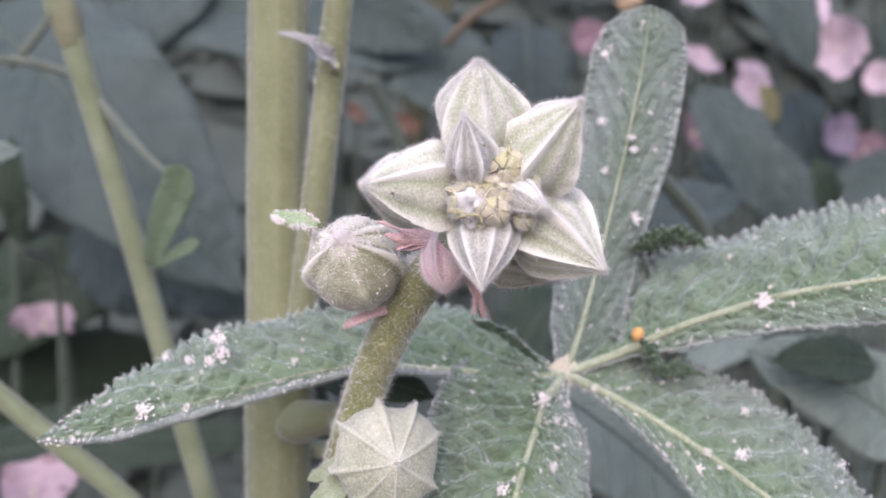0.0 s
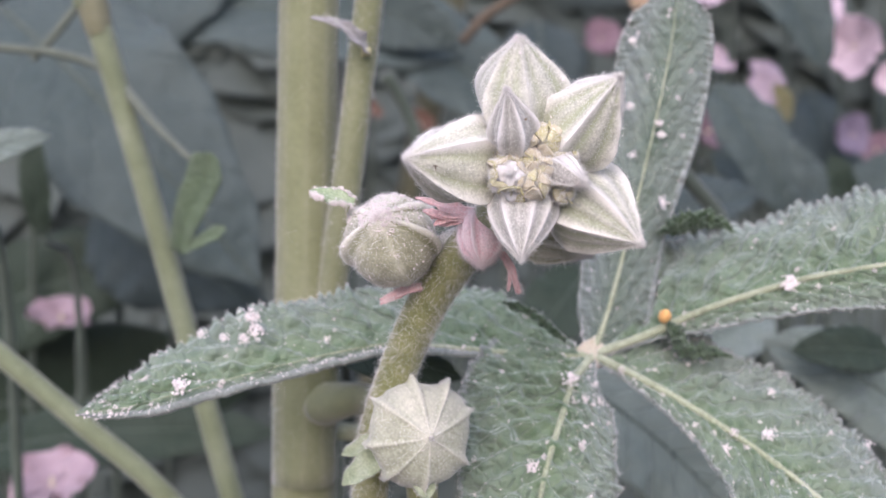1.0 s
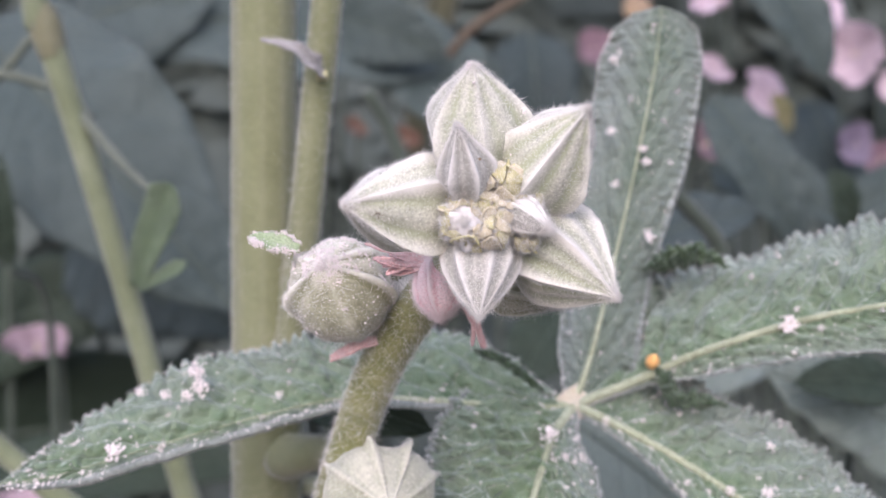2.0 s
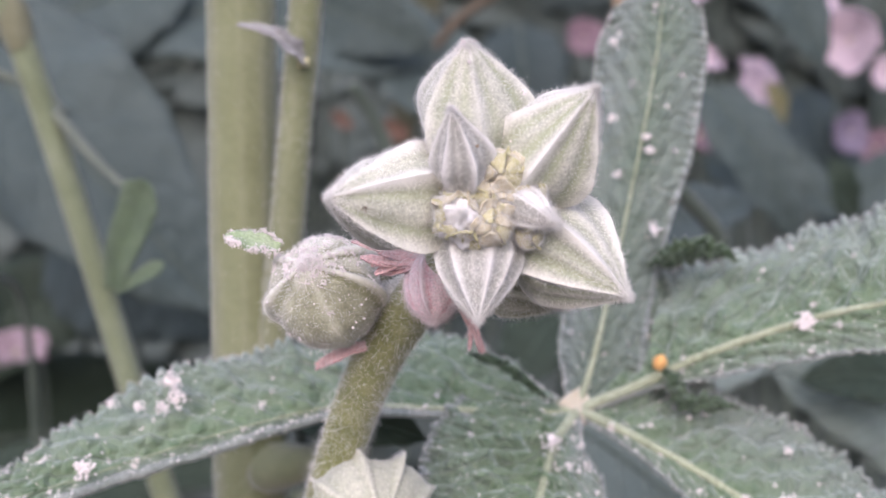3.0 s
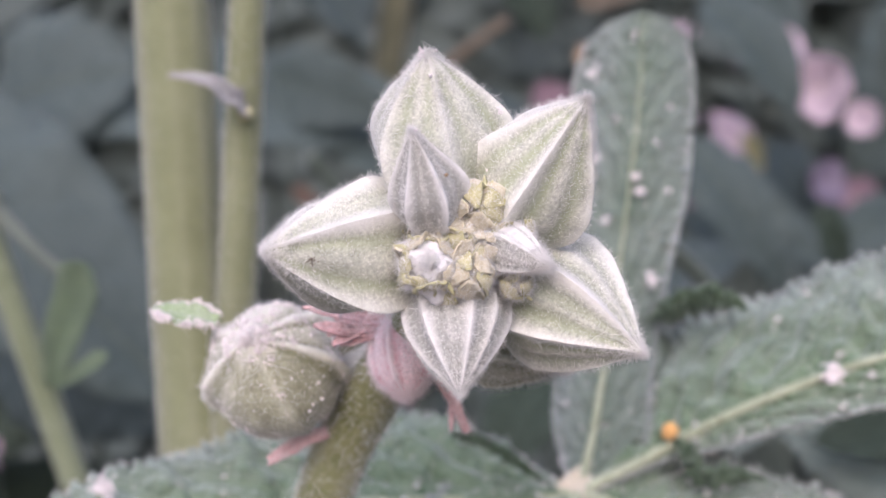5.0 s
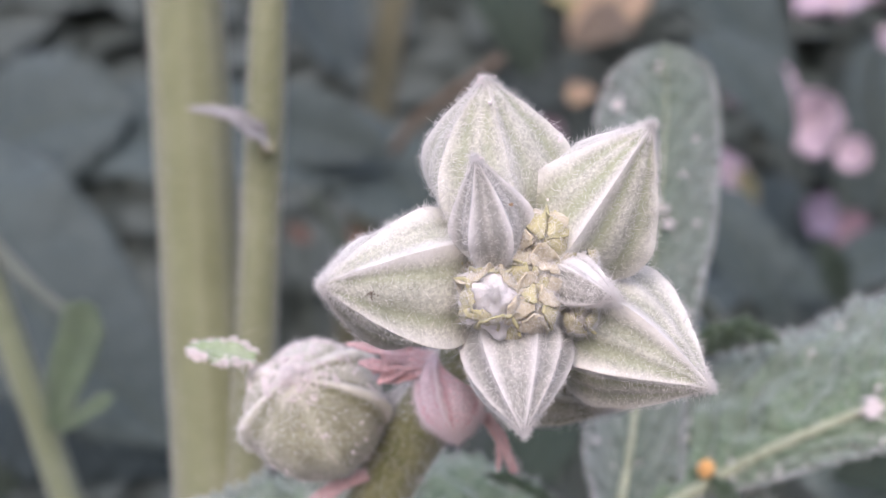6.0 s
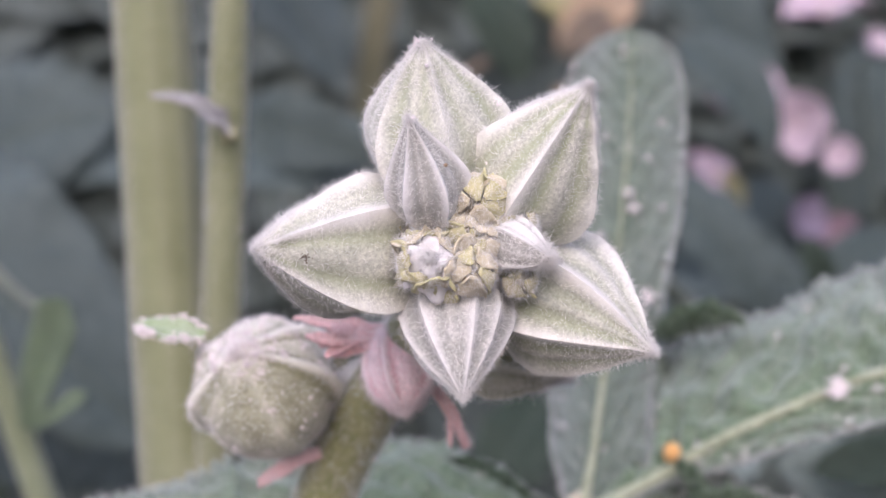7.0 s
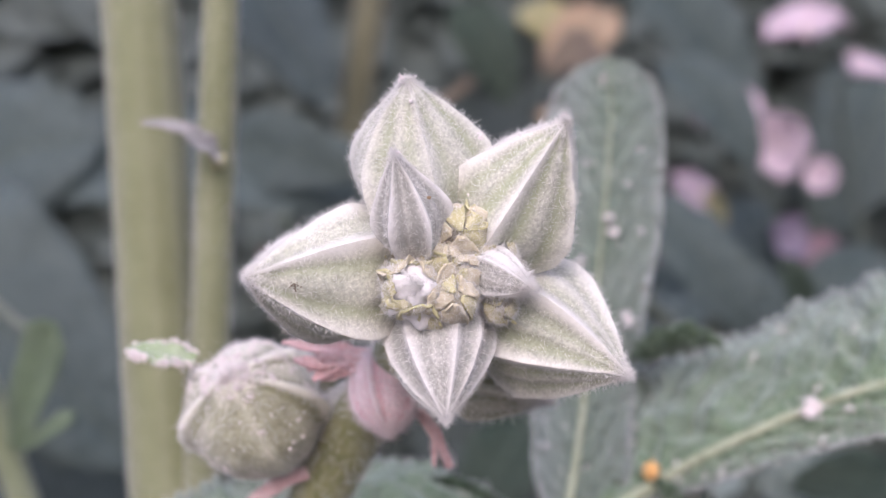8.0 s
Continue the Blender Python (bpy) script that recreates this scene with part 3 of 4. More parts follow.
main_stalk()


# ---- the flowering branch: stalk, buds, bracts ----
def flowering_branch():
    th = thing("flowering_branch", (-0.0252, 0.0640, 0.8300), "downy hollyhock branch with a star of pale pointed buds", "flower bud")
    rng = random.Random(11)
    me, s = tube("stalk", [(-0.0280, 0.0720, 0.8115), (-0.0259, 0.0640, 0.8300), (-0.0212, 0.0580, 0.8452), (-0.0165, 0.0520, 0.8574), (-0.0108, 0.0460, 0.8678), (-0.0030, 0.0360, 0.8777), (0.0033, 0.0240, 0.8840), (0.0041, 0.0140, 0.8877)],
        [(0, 0.0042), (0.3, 0.0042), (0.6, 0.0043), (0.85, 0.0042), (1, 0.003)], M_PED, n=50, seg=32)
    st = part("stalk", me, th)
    part("down", hair_mesh("down", s, M_HAIR, 0.0014, 0.000024, rng, count=12000, spread=1.1), st, "stiff pale hairs", "stuff")
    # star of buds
    keeled_bud(th, "bud", (0.0034, 0.0190, 0.8940), (0.0023, 0.0066, 0.9103), 0.0170, [(6, 0.65, 0), (-54, 0.8, 40), (84, 1.0, 0), (-125, 0.9, 0), (150, 0.9, 0)], M_BUD, seed=21, widest=0.47, point=1.75, top_pale=0.35)
    keeled_bud(th, "bud", (0.0089, 0.0180, 0.8907), (0.0193, 0.0042, 0.9034), 0.0158, [(1, 1.1, 0), (-63, 1.15, 0), (74, 1.0, 0), (140, 0.9, 0), (-135, 0.9, 0)], M_BUD, seed=22, top_pale=0.55)
    keeled_bud(th, "bud", (0.0100, 0.0230, 0.8866), (0.0242, 0.0103, 0.8748), 0.0164, [(-15, 1.15, 22), (-82, 0.9, 0), (44, 1.2, 10), (108, 0.9, 0), (-150, 0.9, 0)], M_BUD, seed=23, top_pale=0.35)
    keeled_bud(th, "bud", (0.0035, 0.0150, 0.8856), (0.0029, 0.0082, 0.8720), 0.0122, [(-16, 0.85, 0), (38, 0.9, 0), (-45, 0.75, 0), (76, 0.9, 0), (-80, 0.8, 0), (130, 0.8, 0), (-135, 0.8, 0)], M_BUD_GREY, seed=24, hairs=4500, hair=0.0008, keel=0.09, hollow=0.85, top_pale=0.2)
    keeled_bud(th, "bud", (-0.0005, 0.0190, 0.8892), (-0.0172, 0.0050, 0.8894), 0.0163, [(22, 1.2, 0), (66, 0.9, 0), (-60, 0.95, 18), (132, 0.9, 0), (-128, 0.9, 0)], M_BUD, seed=25, top_pale=0.4)
    keeled_bud(th, "bud", (0.0021, 0.0080, 0.8902), (-0.0003, 0.0000, 0.9005), 0.0078, [(-41, 1.2, -20), (19, 1.2, -20), (88, 1.2, 0), (-98, 1.1, 0), (145, 1.0, 0), (-155, 1.0, 0)], M_BUD_GREY, seed=26, hairs=2600, hair=0.0008, point=1.35, keel=0.17, hollow=1.0, top_pale=0.1)
    bud(th, "small_bud", (0.0068, 0.0095, 0.8897), (0.0134, 0.0048, 0.8853), 0.0054, 0, M_BUD_GREY, seed=27, flat=0.10, flange=0.22, point=1.9, widest=0.45, pale=1.1, lump=0.12, top_pale=0.95, hairs=1000, label="small white woolly bud")
    bud(th, "hidden_bud", (0.0052, 0.0330, 0.8804), (0.0179, 0.0300, 0.8732), 0.0125, 20, M_BUD_OLD, seed=28, label="shaded olive bud behind the star")
    # woolly heart: small knobs, each in a cup of pointed yellow bracts
    me, rt = bud_shape("heart", (0.0051, 0.0240, 0.8887), (0.0047, 0.0098, 0.8880), 0.0150, 10, M_BRACTPALE, seg=10, n=24, point=3.0, widest=0.5, flat=0.02, flange=0.05, vein=0.0, lump=0.35, wild=3)
    he = part("heart", me, th, "cream woolly mound between the buds")
    part("down", hair_mesh("down", rt, M_HAIR, 0.0012, 0.000022, rng, count=3500, spread=1.8), he, "", "stuff")
    n = 0
    for at, r, wool, cups in (((0.0005, 0.0066, 0.8868), 0.0025, M_WOOL, 7), ((0.0049, 0.0068, 0.8851), 0.0021, M_BRACTPALE, 5), ((0.0044, 0.0072, 0.8893), 0.0020, M_BRACTPALE, 5), ((0.0068, 0.0072, 0.8925), 0.0022, M_BRACTPALE, 5), ((0.0063, 0.0072, 0.8881), 0.0018, M_BRACTPALE, 5), ((0.0103, 0.0090, 0.8840), 0.0015, M_BRACTPALE, 4), ((0.0022, 0.0078, 0.8898), 0.0016, M_BRACTPALE, 4), ((-0.0021, 0.0100, 0.8919), 0.0016, M_BRACTPALE, 4), ((0.0027, 0.0085, 0.8836), 0.0016, M_BRACTPALE, 4), ((0.0109, 0.0090, 0.8899), 0.0015, M_BRACTPALE, 4), ((0.0080, 0.0080, 0.8905), 0.0016, M_BRACTPALE, 4)):
        p = vec(at)
        r *= 1.18
        n += 1
        tilt = vec((rng.gauss(0, 0.25), -1, rng.gauss(0, 0.25))).normalized()
        me, rt = bud_shape("knob", p - tilt * r * 1.1, p + tilt * r * 0.95, r * 2.1, rng.uniform(0, 70), wool, seg=10, n=20, point=2.3, widest=0.5, flat=0.0, flange=0.06, wild=n, lump=1.0 if wool is M_WOOL else 0.6, crinkle=0.5 if wool is M_WOOL else 0.28)
        kn = part("knob", me, th, "white woolly knob" if wool is M_WOOL else "pale yellowish downy knob")
        part("down", hair_mesh("down", rt, M_HAIR, 0.0013 if wool is M_WOOL else 0.0009, 0.000026, rng, count=3600 if wool is M_WOOL else 900, spread=2.4), kn, "", "stuff")
        u1 = tilt.cross(vec((0, 0, 1))).normalized()
        u2 = u1.cross(tilt)
        for k in range(cups):
            a = 2 * math.pi * (k + rng.uniform(-0.25, 0.25)) / cups
            d = u1 * math.cos(a) + u2 * math.sin(a)
            w = r * rng.uniform(0.6, 0.9)
            rim_at = rng.uniform(0.6, 0.9) if wool is M_WOOL else rng.uniform(0.1, 0.5)
            me, sk, rim, path = blade("bract", [p + d * r * 0.55 - tilt * r * 0.9, p + d * r * 1.08 - tilt * r * 0.2, p + d * r * 1.0 + tilt * r * rng.uniform(0.45, 0.75), p + d * r * rim_at + tilt * r * (rng.uniform(0.75, 1.1) if wool is M_WOOL else rng.uniform(1.05, 1.3))], (d + tilt * 0.3), [(0, w), (0.5, w), (0.8, w * 0.7), (1, w * 0.2)], [(0, w), (0.5, w), (0.8, w * 0.7), (1, w * 0.2)], M_BRACT if rng.random() < 0.55 else M_BRACTPALE, fold=rng.uniform(-24, -8), nu=16, nv=4, ruffle=1.0, seed=n * 7 + k)
            br = thicken(part("bract", me, th, "pointed yellow-green bract"), 0.00025)
            part("down", hair_mesh("down", sk, M_HAIR, 0.0008, 0.000018, rng, count=420, spread=1.8), br, "", "stuff")
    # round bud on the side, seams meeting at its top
    ob, roots = bud(th, "round_bud", (-0.0193, 0.0490, 0.8712), (-0.0237, 0.0315, 0.8805), 0.0198, 45, M_BUD_OLD, seed=31, hairs=2000, hair=0.0011, label="round olive bud dusted white", widest=0.50, point=2.3, flange=0.12, flat=0.04, vein=0.0, pale=1.5, top_pale=0.6, face=0.05, dent=0.9, sw=0.11, seams=[(-152, 0.14), (-92, 1.1), (-48, 0.9), (60, 0.8), (110, 0.85)])
    top = [(p, d) for p, d in roots if p.z > vec((-0.0236, 0.0320, 0.8804)).z - 0.0012 or rng.random() < 0.03]
    part("dust", crumb_mesh("dust", [(*rng.choice(top), rng.uniform(0.0003, 0.0009)) for _ in range(260)] + [(*rng.choice(roots), rng.uniform(0.00025, 0.0005)) for _ in range(230)], M_DUST, rng), ob, "", "stuff")
    tip = vec((-0.0237, 0.0315, 0.8805))
    near_tip = [(p, d) for p, d in roots if (p - tip).length < 0.0055]
    part("dust", crumb_mesh("dust", [(*rng.choice(near_tip), rng.uniform(0.0006, 0.0013)) for _ in range(16)], M_DUST, rng), ob, "white mealy crumbs", "stuff")
    # leaflet behind the round bud
    me, sk, rim, path = blade("leaflet", [(-0.0287, 0.0390, 0.8831), (-0.0320, 0.0385, 0.8844), (-0.0375, 0.0383, 0.8856)], (0.1, -0.6, 0.8), [(0, 0.0012), (0.5, 0.0026), (0.8, 0.0022), (1, 0.0006)], [(0, 0.0012), (0.5, 0.0024), (0.8, 0.0022), (1, 0.0006)], M_LEAFLET, nu=30, nv=6, teeth=5, tooth=0.3, ruffle=0.3)
    lf = thicken(part("leaflet", me, th, "small toothed green leaflet"), 0.0003)
    part("dust", crumb_mesh("dust", [(*rng.choice(rim), rng.uniform(0.0004, 0.0011)) for _ in range(34)], M_DUST, rng), lf, "", "stuff")
    part("down", hair_mesh("down", rim, M_HAIR, 0.0007, 0.00002, rng, count=200), lf, "", "stuff")
    # pink bud and bracts under the star
    bud(th, "pink_bud", (-0.0037, 0.0340, 0.8817), (-0.0032, 0.0300, 0.8711), 0.0084, 12, M_PINK, seed=32, hairs=2600, hair=0.0012, hair_mat=M_PINKHAIR, label="small dusky pink downy bud", widest=0.52, point=3.5, flange=0.16, flat=0.05, vein=0.5, lump=0.14, dent=1.0, pale=1.1, face=0.05)
    strips = []
    for pts, w, many in (([(-0.0038, 0.0330, 0.8806), (-0.0078, 0.0320, 0.8803), (-0.0125, 0.0310, 0.8806)], 0.0010, 9), ([(0.0006, 0.0350, 0.8735), (0.0026, 0.0360, 0.8705), (0.0041, 0.0378, 0.8659)], 0.0005, 4), ([(-0.0145, 0.0450, 0.8667), (-0.0190, 0.0435, 0.8652), (-0.0228, 0.0422, 0.8634)], 0.00045, 8)):
        for q in range(many):
            off = [vec((rng.gauss(0, 1), rng.gauss(0, 0.5), rng.gauss(0, 1))) * w * (0.5, 0.8, 1.5)[m] for m in range(3)]
            strips.append(([vec(a) + o for a, o in zip(pts, off)], w * rng.uniform(0.6, 1.1)))
    for pts, w in strips:
        me, sk, rim, path = blade("bract", pts, (0.1, -0.9, 0.4), [(0, w), (0.5, w), (0.85, w * 0.8), (1, w * 0.15)], [(0, w), (0.5, w), (0.85, w * 0.8), (1, w * 0.15)], M_PINKBRACT, fold=18, nu=20, nv=4, ruffle=0.8, seed=n)
        n += 1
        b = thicken(part("bract", me, th, "narrow pink bract"), 0.00035)
        part("down", hair_mesh("down", sk, M_PINKHAIR, 0.0010, 0.00002, rng, count=320, spread=1.2), b, "", "stuff")
    # specks that lie on the star
    for at, size, mat, name in (((0.0031, 0.0022, 0.8954), 0.0005, M_TAN, "tan_speck"), ((-0.0119, 0.0044, 0.8876), 0.0006, M_DRY, "brown_speck"), ((0.0024, 0.0062, 0.9072), 0.0005, M_DUST, "white_crumb"), ((0.0027, 0.0070, 0.9056), 0.0004, M_DUST, "white_crumb"), ((0.0015, 0.0060, 0.9098), 0.0007, M_DUST, "white_crumb"), ((0.0032, 0.0060, 0.9100), 0.0005, M_DUST, "white_crumb"), ((0.0002, -0.0002, 0.9000), 0.0005, M_DUST, "white_crumb"), ((0.0163, 0.0055, 0.8997), 0.0007, M_DUST, "white_crumb"), ((0.0100, 0.0090, 0.9034), 0.0007, M_DUST, "white_crumb"), ((0.0080, 0.0090, 0.8966), 0.0005, M_DUST, "white_crumb")):
        part(name, crumb_mesh(name, [(vec(at) + vec((0, -0.0006, 0.0002)), vec((0, -1, 0)), size)], mat, rng), th)
    # pedicel of the round bud
    me, s = tube("bud_stalk", [(-0.0193, 0.0490, 0.8718), (-0.0134, 0.0470, 0.8730), (-0.0075, 0.0420, 0.8754)], [(0, 0.0034), (0.5, 0.0030), (1, 0.003)], M_BUD_GREY, n=14, seg=16)
    bs = part("bud_stalk", me, th)
    part("down", hair_mesh("down", s, M_HAIR, 0.0014, 0.00003, rng, count=1800, spread=1.5), bs, "", "stuff")


flowering_branch()


def lower_bud():
    th = thing("lower_bud", (-0.0155, 0.0660, 0.8131), "pale green pleated bud on its own short stalk", "flower bud")
    rng = random.Random(5)
    ob, roots = bud(th, "bud", (-0.0189, 0.0640, 0.8335), (-0.0129, 0.0458, 0.8346), 0.0240, 10, M_BUD_PALE, seed=33, hairs=1600, hair=0.0006, sides=8, seg=14, widest=0.60, point=2.2, flange=0.15, flat=0.08, face=0.03, vein=0.0, pale=0.6, warp=2.0, sw=0.10, top_pale=0.3, dent=0.15, lump=0.12)
    part("dust", crumb_mesh("dust", [(*rng.choice(roots), rng.uniform(0.0002, 0.0004)) for _ in range(24)], M_DUST, rng), ob, "", "stuff")
    me, s = tube("stalk", [(-0.0170, 0.0620, 0.8329), (-0.0155, 0.0660, 0.8232), (-0.0146, 0.0740, 0.8057)], [(0, 0.004), (1, 0.0035)], M_PED, n=16, seg=18)
    part("stalk", me, th)
    for pts, w in (([(-0.0214, 0.0600, 0.8345), (-0.0273, 0.0580, 0.8312), (-0.0326, 0.0560, 0.8292)], 0.0022), ([(-0.0201, 0.0590, 0.8322), (-0.0257, 0.0540, 0.8284), (-0.0318, 0.0500, 0.8240)], 0.0032), ([(-0.0150, 0.0560, 0.8292), (-0.0148, 0.0520, 0.8253), (-0.0135, 0.0500, 0.8211)], 0.003)):
        me, sk, rim, path = blade("bract", pts, (0.1, -0.8, 0.6), [(0, w * 0.6), (0.5, w), (0.85, w * 0.7), (1, w * 0.1)], [(0, w * 0.6), (0.5, w), (0.85, w * 0.7), (1, w * 0.1)], M_PALEBRACT, fold=15, nu=24, nv=5, ruffle=0.4)
        b = thicken(part("bract", me, th, "pointed green bract"), 0.0003)
        part("down", hair_mesh("down", rim, M_HAIR, 0.0007, 0.00002, rng, count=160), b, "", "stuff")


lower_bud()


# ---- palmate leaf behind the buds ----
def palmate_leaf():
    th = thing("palmate_leaf", (0.0263, 0.0890, 0.8477), "dusty green five-lobed hollyhock leaf with pale ribs", "leaf")
    rng = random.Random(8)
    hub = (0.0262, 0.0880, 0.8482)
    lobes = [
        # midrib, facing, half widths on either side by the share of the midrib, fold
        ([hub, (0.0306, 0.0900, 0.8601), (0.0366, 0.0930, 0.8817), (0.0428, 0.0945, 0.9071), (0.0472, 0.0970, 0.9274), (0.0490, 0.0990, 0.9407)], (-0.15, -1.0, 0.35),
            [(0, 0.001), (0.08, 0.0046), (0.2, 0.0082), (0.4, 0.0118), (0.6, 0.0138), (0.8, 0.0138), (0.93, 0.0112), (0.98, 0.0070), (1, 0.001)],
            [(0, 0.001), (0.08, 0.0060), (0.2, 0.0100), (0.3, 0.0092), (0.4, 0.0086), (0.6, 0.0110), (0.8, 0.0106), (0.93, 0.0092), (0.98, 0.0060), (1, 0.001)], -14),
        ([hub, (0.0413, 0.0875, 0.8541), (0.0529, 0.0840, 0.8598), (0.0715, 0.0780, 0.8666), (0.0856, 0.0730, 0.8700), (0.1020, 0.0660, 0.8725), (0.1215, 0.0600, 0.8714), (0.1387, 0.0560, 0.8667)], (0.0, -0.85, 0.5),
            [(0, 0.001), (0.06, 0.009), (0.143, 0.0195), (0.24, 0.0250), (0.32, 0.0252), (0.43, 0.0240), (0.57, 0.0275), (0.71, 0.0280), (0.857, 0.0195), (1, 0.0008)],
            [(0, 0.001), (0.08, 0.0014), (0.143, 0.0016), (0.2, 0.0030), (0.286, 0.0050), (0.43, 0.0072), (0.57, 0.0088), (0.71, 0.0100), (0.857, 0.008), (1, 0.0008)], -12),
        ([hub, (0.0381, 0.0850, 0.8426), (0.0518, 0.0790, 0.8349), (0.0678, 0.0700, 0.8239), (0.0791, 0.0620, 0.8142), (0.0943, 0.0540, 0.8008)], (0.1, -0.8, 0.6),
            [(0, 0.001), (0.08, 0.0118), (0.2, 0.0190), (0.4, 0.0214), (0.6, 0.0232), (0.8, 0.018), (1, 0.0008)],
            [(0, 0.001), (0.1, 0.0018), (0.2, 0.0030), (0.4, 0.0066), (0.6, 0.0150), (0.8, 0.014), (1, 0.0008)], 5),
        ([hub, (0.0207, 0.0810, 0.8426), (0.0174, 0.0740, 0.8357), (0.0129, 0.0660, 0.8245), (0.0093, 0.0580, 0.8117), (0.0053, 0.0500, 0.7987)], (0.1, -0.8, 0.6),
            [(0, 0.001), (0.1, 0.0035), (0.2, 0.0072), (0.4, 0.0130), (0.6, 0.0168), (0.8, 0.013), (1, 0.0008)],
            [(0, 0.001), (0.07, 0.0100), (0.16, 0.0205), (0.3, 0.0240), (0.45, 0.0238), (0.6, 0.0205), (0.8, 0.016), (1, 0.0008)], 5),
        ([hub, (0.0123, 0.0860, 0.8483), (-0.0069, 0.0820, 0.8503), (-0.0228, 0.0790, 0.8515), (-0.0356, 0.0750, 0.8497), (-0.0502, 0.0690, 0.8466), (-0.0687, 0.0620, 0.8418), (-0.0810, 0.0580, 0.8388), (-0.0903, 0.0553, 0.8380)], (-0.05, -0.8, 0.6),
            [(0, 0.0006), (0.08, 0.0008), (0.3, 0.0012), (0.45, 0.0020), (0.6, 0.0024), (0.8, 0.0022), (0.92, 0.0014), (1, 0.0003)],
            [(0, 0.0008), (0.06, 0.0060), (0.125, 0.0142), (0.22, 0.0205), (0.3, 0.0190), (0.375, 0.0176), (0.5, 0.0178), (0.625, 0.0190), (0.75, 0.0136), (0.875, 0.0068), (1, 0.0004)], (-25, 4)),
    ]
    for k, (mid, facing, left, right, fold) in enumerate(lobes):
        me, skin, rim, path = blade("lobe", mid, facing, left, right, M_LEAFSHADE if k == 0 else M_LEAF, fold=fold, nu=300, nv=16, teeth=54, tooth=0.035 if k == 0 else 0.085, curl=0.14, quilt=0.05 if k == 0 else 0.105, ruffle=0.14, seed=k + 1)
        edges = {c: [me.vertices[r * 33 + c].co.copy() for r in range(301)] for c in (0, 32)}
        lobe = thicken(part("lobe", me, th), 0.00035)
        cols = 33
        for side in (0, cols - 1):
            if k < 4 or side == 0:
                edge = edges[side][2:-2:2]
                thick = 0.0010 if (k, side) == (4, 0) else 0.0007 if (k, side) == (0, cols - 1) else 0.0004
                rm, s = tube("rim", edge, [(0, thick * 0.6), (0.2, thick), (0.8, thick), (1, thick * 0.3)], M_RIM, n=300, seg=6, rough=0.5)
                part("rim", rm, lobe, "pale downy rim")
        pts = [q for q, t in path[::20]]
        nn = vec(facing).normalized()
        me, s = tube("midrib", [q + nn * 0.0001 for q in pts], [(0, 0.0010), (0.25, 0.0006), (0.5, 0.0003), (1, 0.0001)] if k == 0 else [(0, 0.0012), (0.4, 0.0008), (0.8, 0.0005), (1, 0.0002)] if k < 4 else [(0, 0.0010), (0.25, 0.0007), (0.36, 0.0002), (1, 0.00005)], M_RIB, n=60, seg=10)
        part("midrib", me, lobe, "pale raised midrib")
        spots = [(*rng.choice(skin), rng.choice((0.0003, 0.0004, 0.0004, 0.0005, 0.0007, 0.0009))) for _ in range(40 if k == 0 else 120)]
        spots += [(*rng.choice(skin), rng.uniform(0.0002, 0.0004)) for _ in range(140 if k == 0 else 350)]
        spots += [(*rng.choice(rim), rng.uniform(0.0003, 0.0007)) for _ in range(90)]
        if k == 4:
            low = [q for q in edges[0][8:-4]]
            spots += [(rng.choice(low) + nn * rng.uniform(0.0, 0.0011) + vec((rng.gauss(0, 0.0008), 0, rng.gauss(0, 0.0004))), nn, rng.uniform(0.0002, 0.0006)) for _ in range(380)]
        part("dust", crumb_mesh("dust", spots, M_DUST, rng), lobe, "whitish mealy crumbs", "stuff")
        part("down", hair_mesh("down", rim, M_HAIR, 0.0009, 0.000022, rng, count=2600), lobe, "", "stuff")
    # margins that curl over where the lobes part, in a much darker green
    for n, (pts, w) in enumerate((([(0.0440, 0.0845, 0.8575), (0.0462, 0.0828, 0.8545), (0.0485, 0.0820, 0.8512), (0.0540, 0.0815, 0.8504), (0.0590, 0.0812, 0.8488)], 0.0021), ([(0.0420, 0.0890, 0.8785), (0.0462, 0.0880, 0.8812), (0.0512, 0.0872, 0.8832), (0.0570, 0.0866, 0.8822), (0.0605, 0.0862, 0.8790)], 0.0027), ([(0.0035, 0.0765, 0.8618), (0.0062, 0.0768, 0.8612), (0.0117, 0.0780, 0.8585), (0.0165, 0.0800, 0.8545), (0.0205, 0.0815, 0.8508)], 0.0011))):
        me, skin, rim, path = blade("margin", pts, (0.0, -0.85, 0.45), [(0, w * 0.2), (0.25, w), (0.7, w), (1, w * 0.1)], [(0, w * 0.2), (0.25, w), (0.7, w), (1, w * 0.1)], M_CURL, fold=-30, nu=80, nv=8, teeth=11, tooth=0.5, curl=0.4, quilt=0.12, ruffle=0.6, seed=n + 21, crumple=1.1)
        fold = thicken(part("margin", me, th, "curled crinkled green margin"), 0.0004)
        part("down", hair_mesh("down", rim, M_HAIR, 0.0007, 0.000022, rng, count=260), fold, "", "stuff")
    me, _ = bud_shape("hub", vec(hub) + vec((0, 0.002, 0)), vec(hub) - vec((0, 0.0014, -0.0006)), 0.0080, 0, M_HUB, sides=5, seg=8, n=14, point=3.0, flange=0.3, widest=0.5)
    part("hub", me, th, "pale yellow hub where the ribs meet")
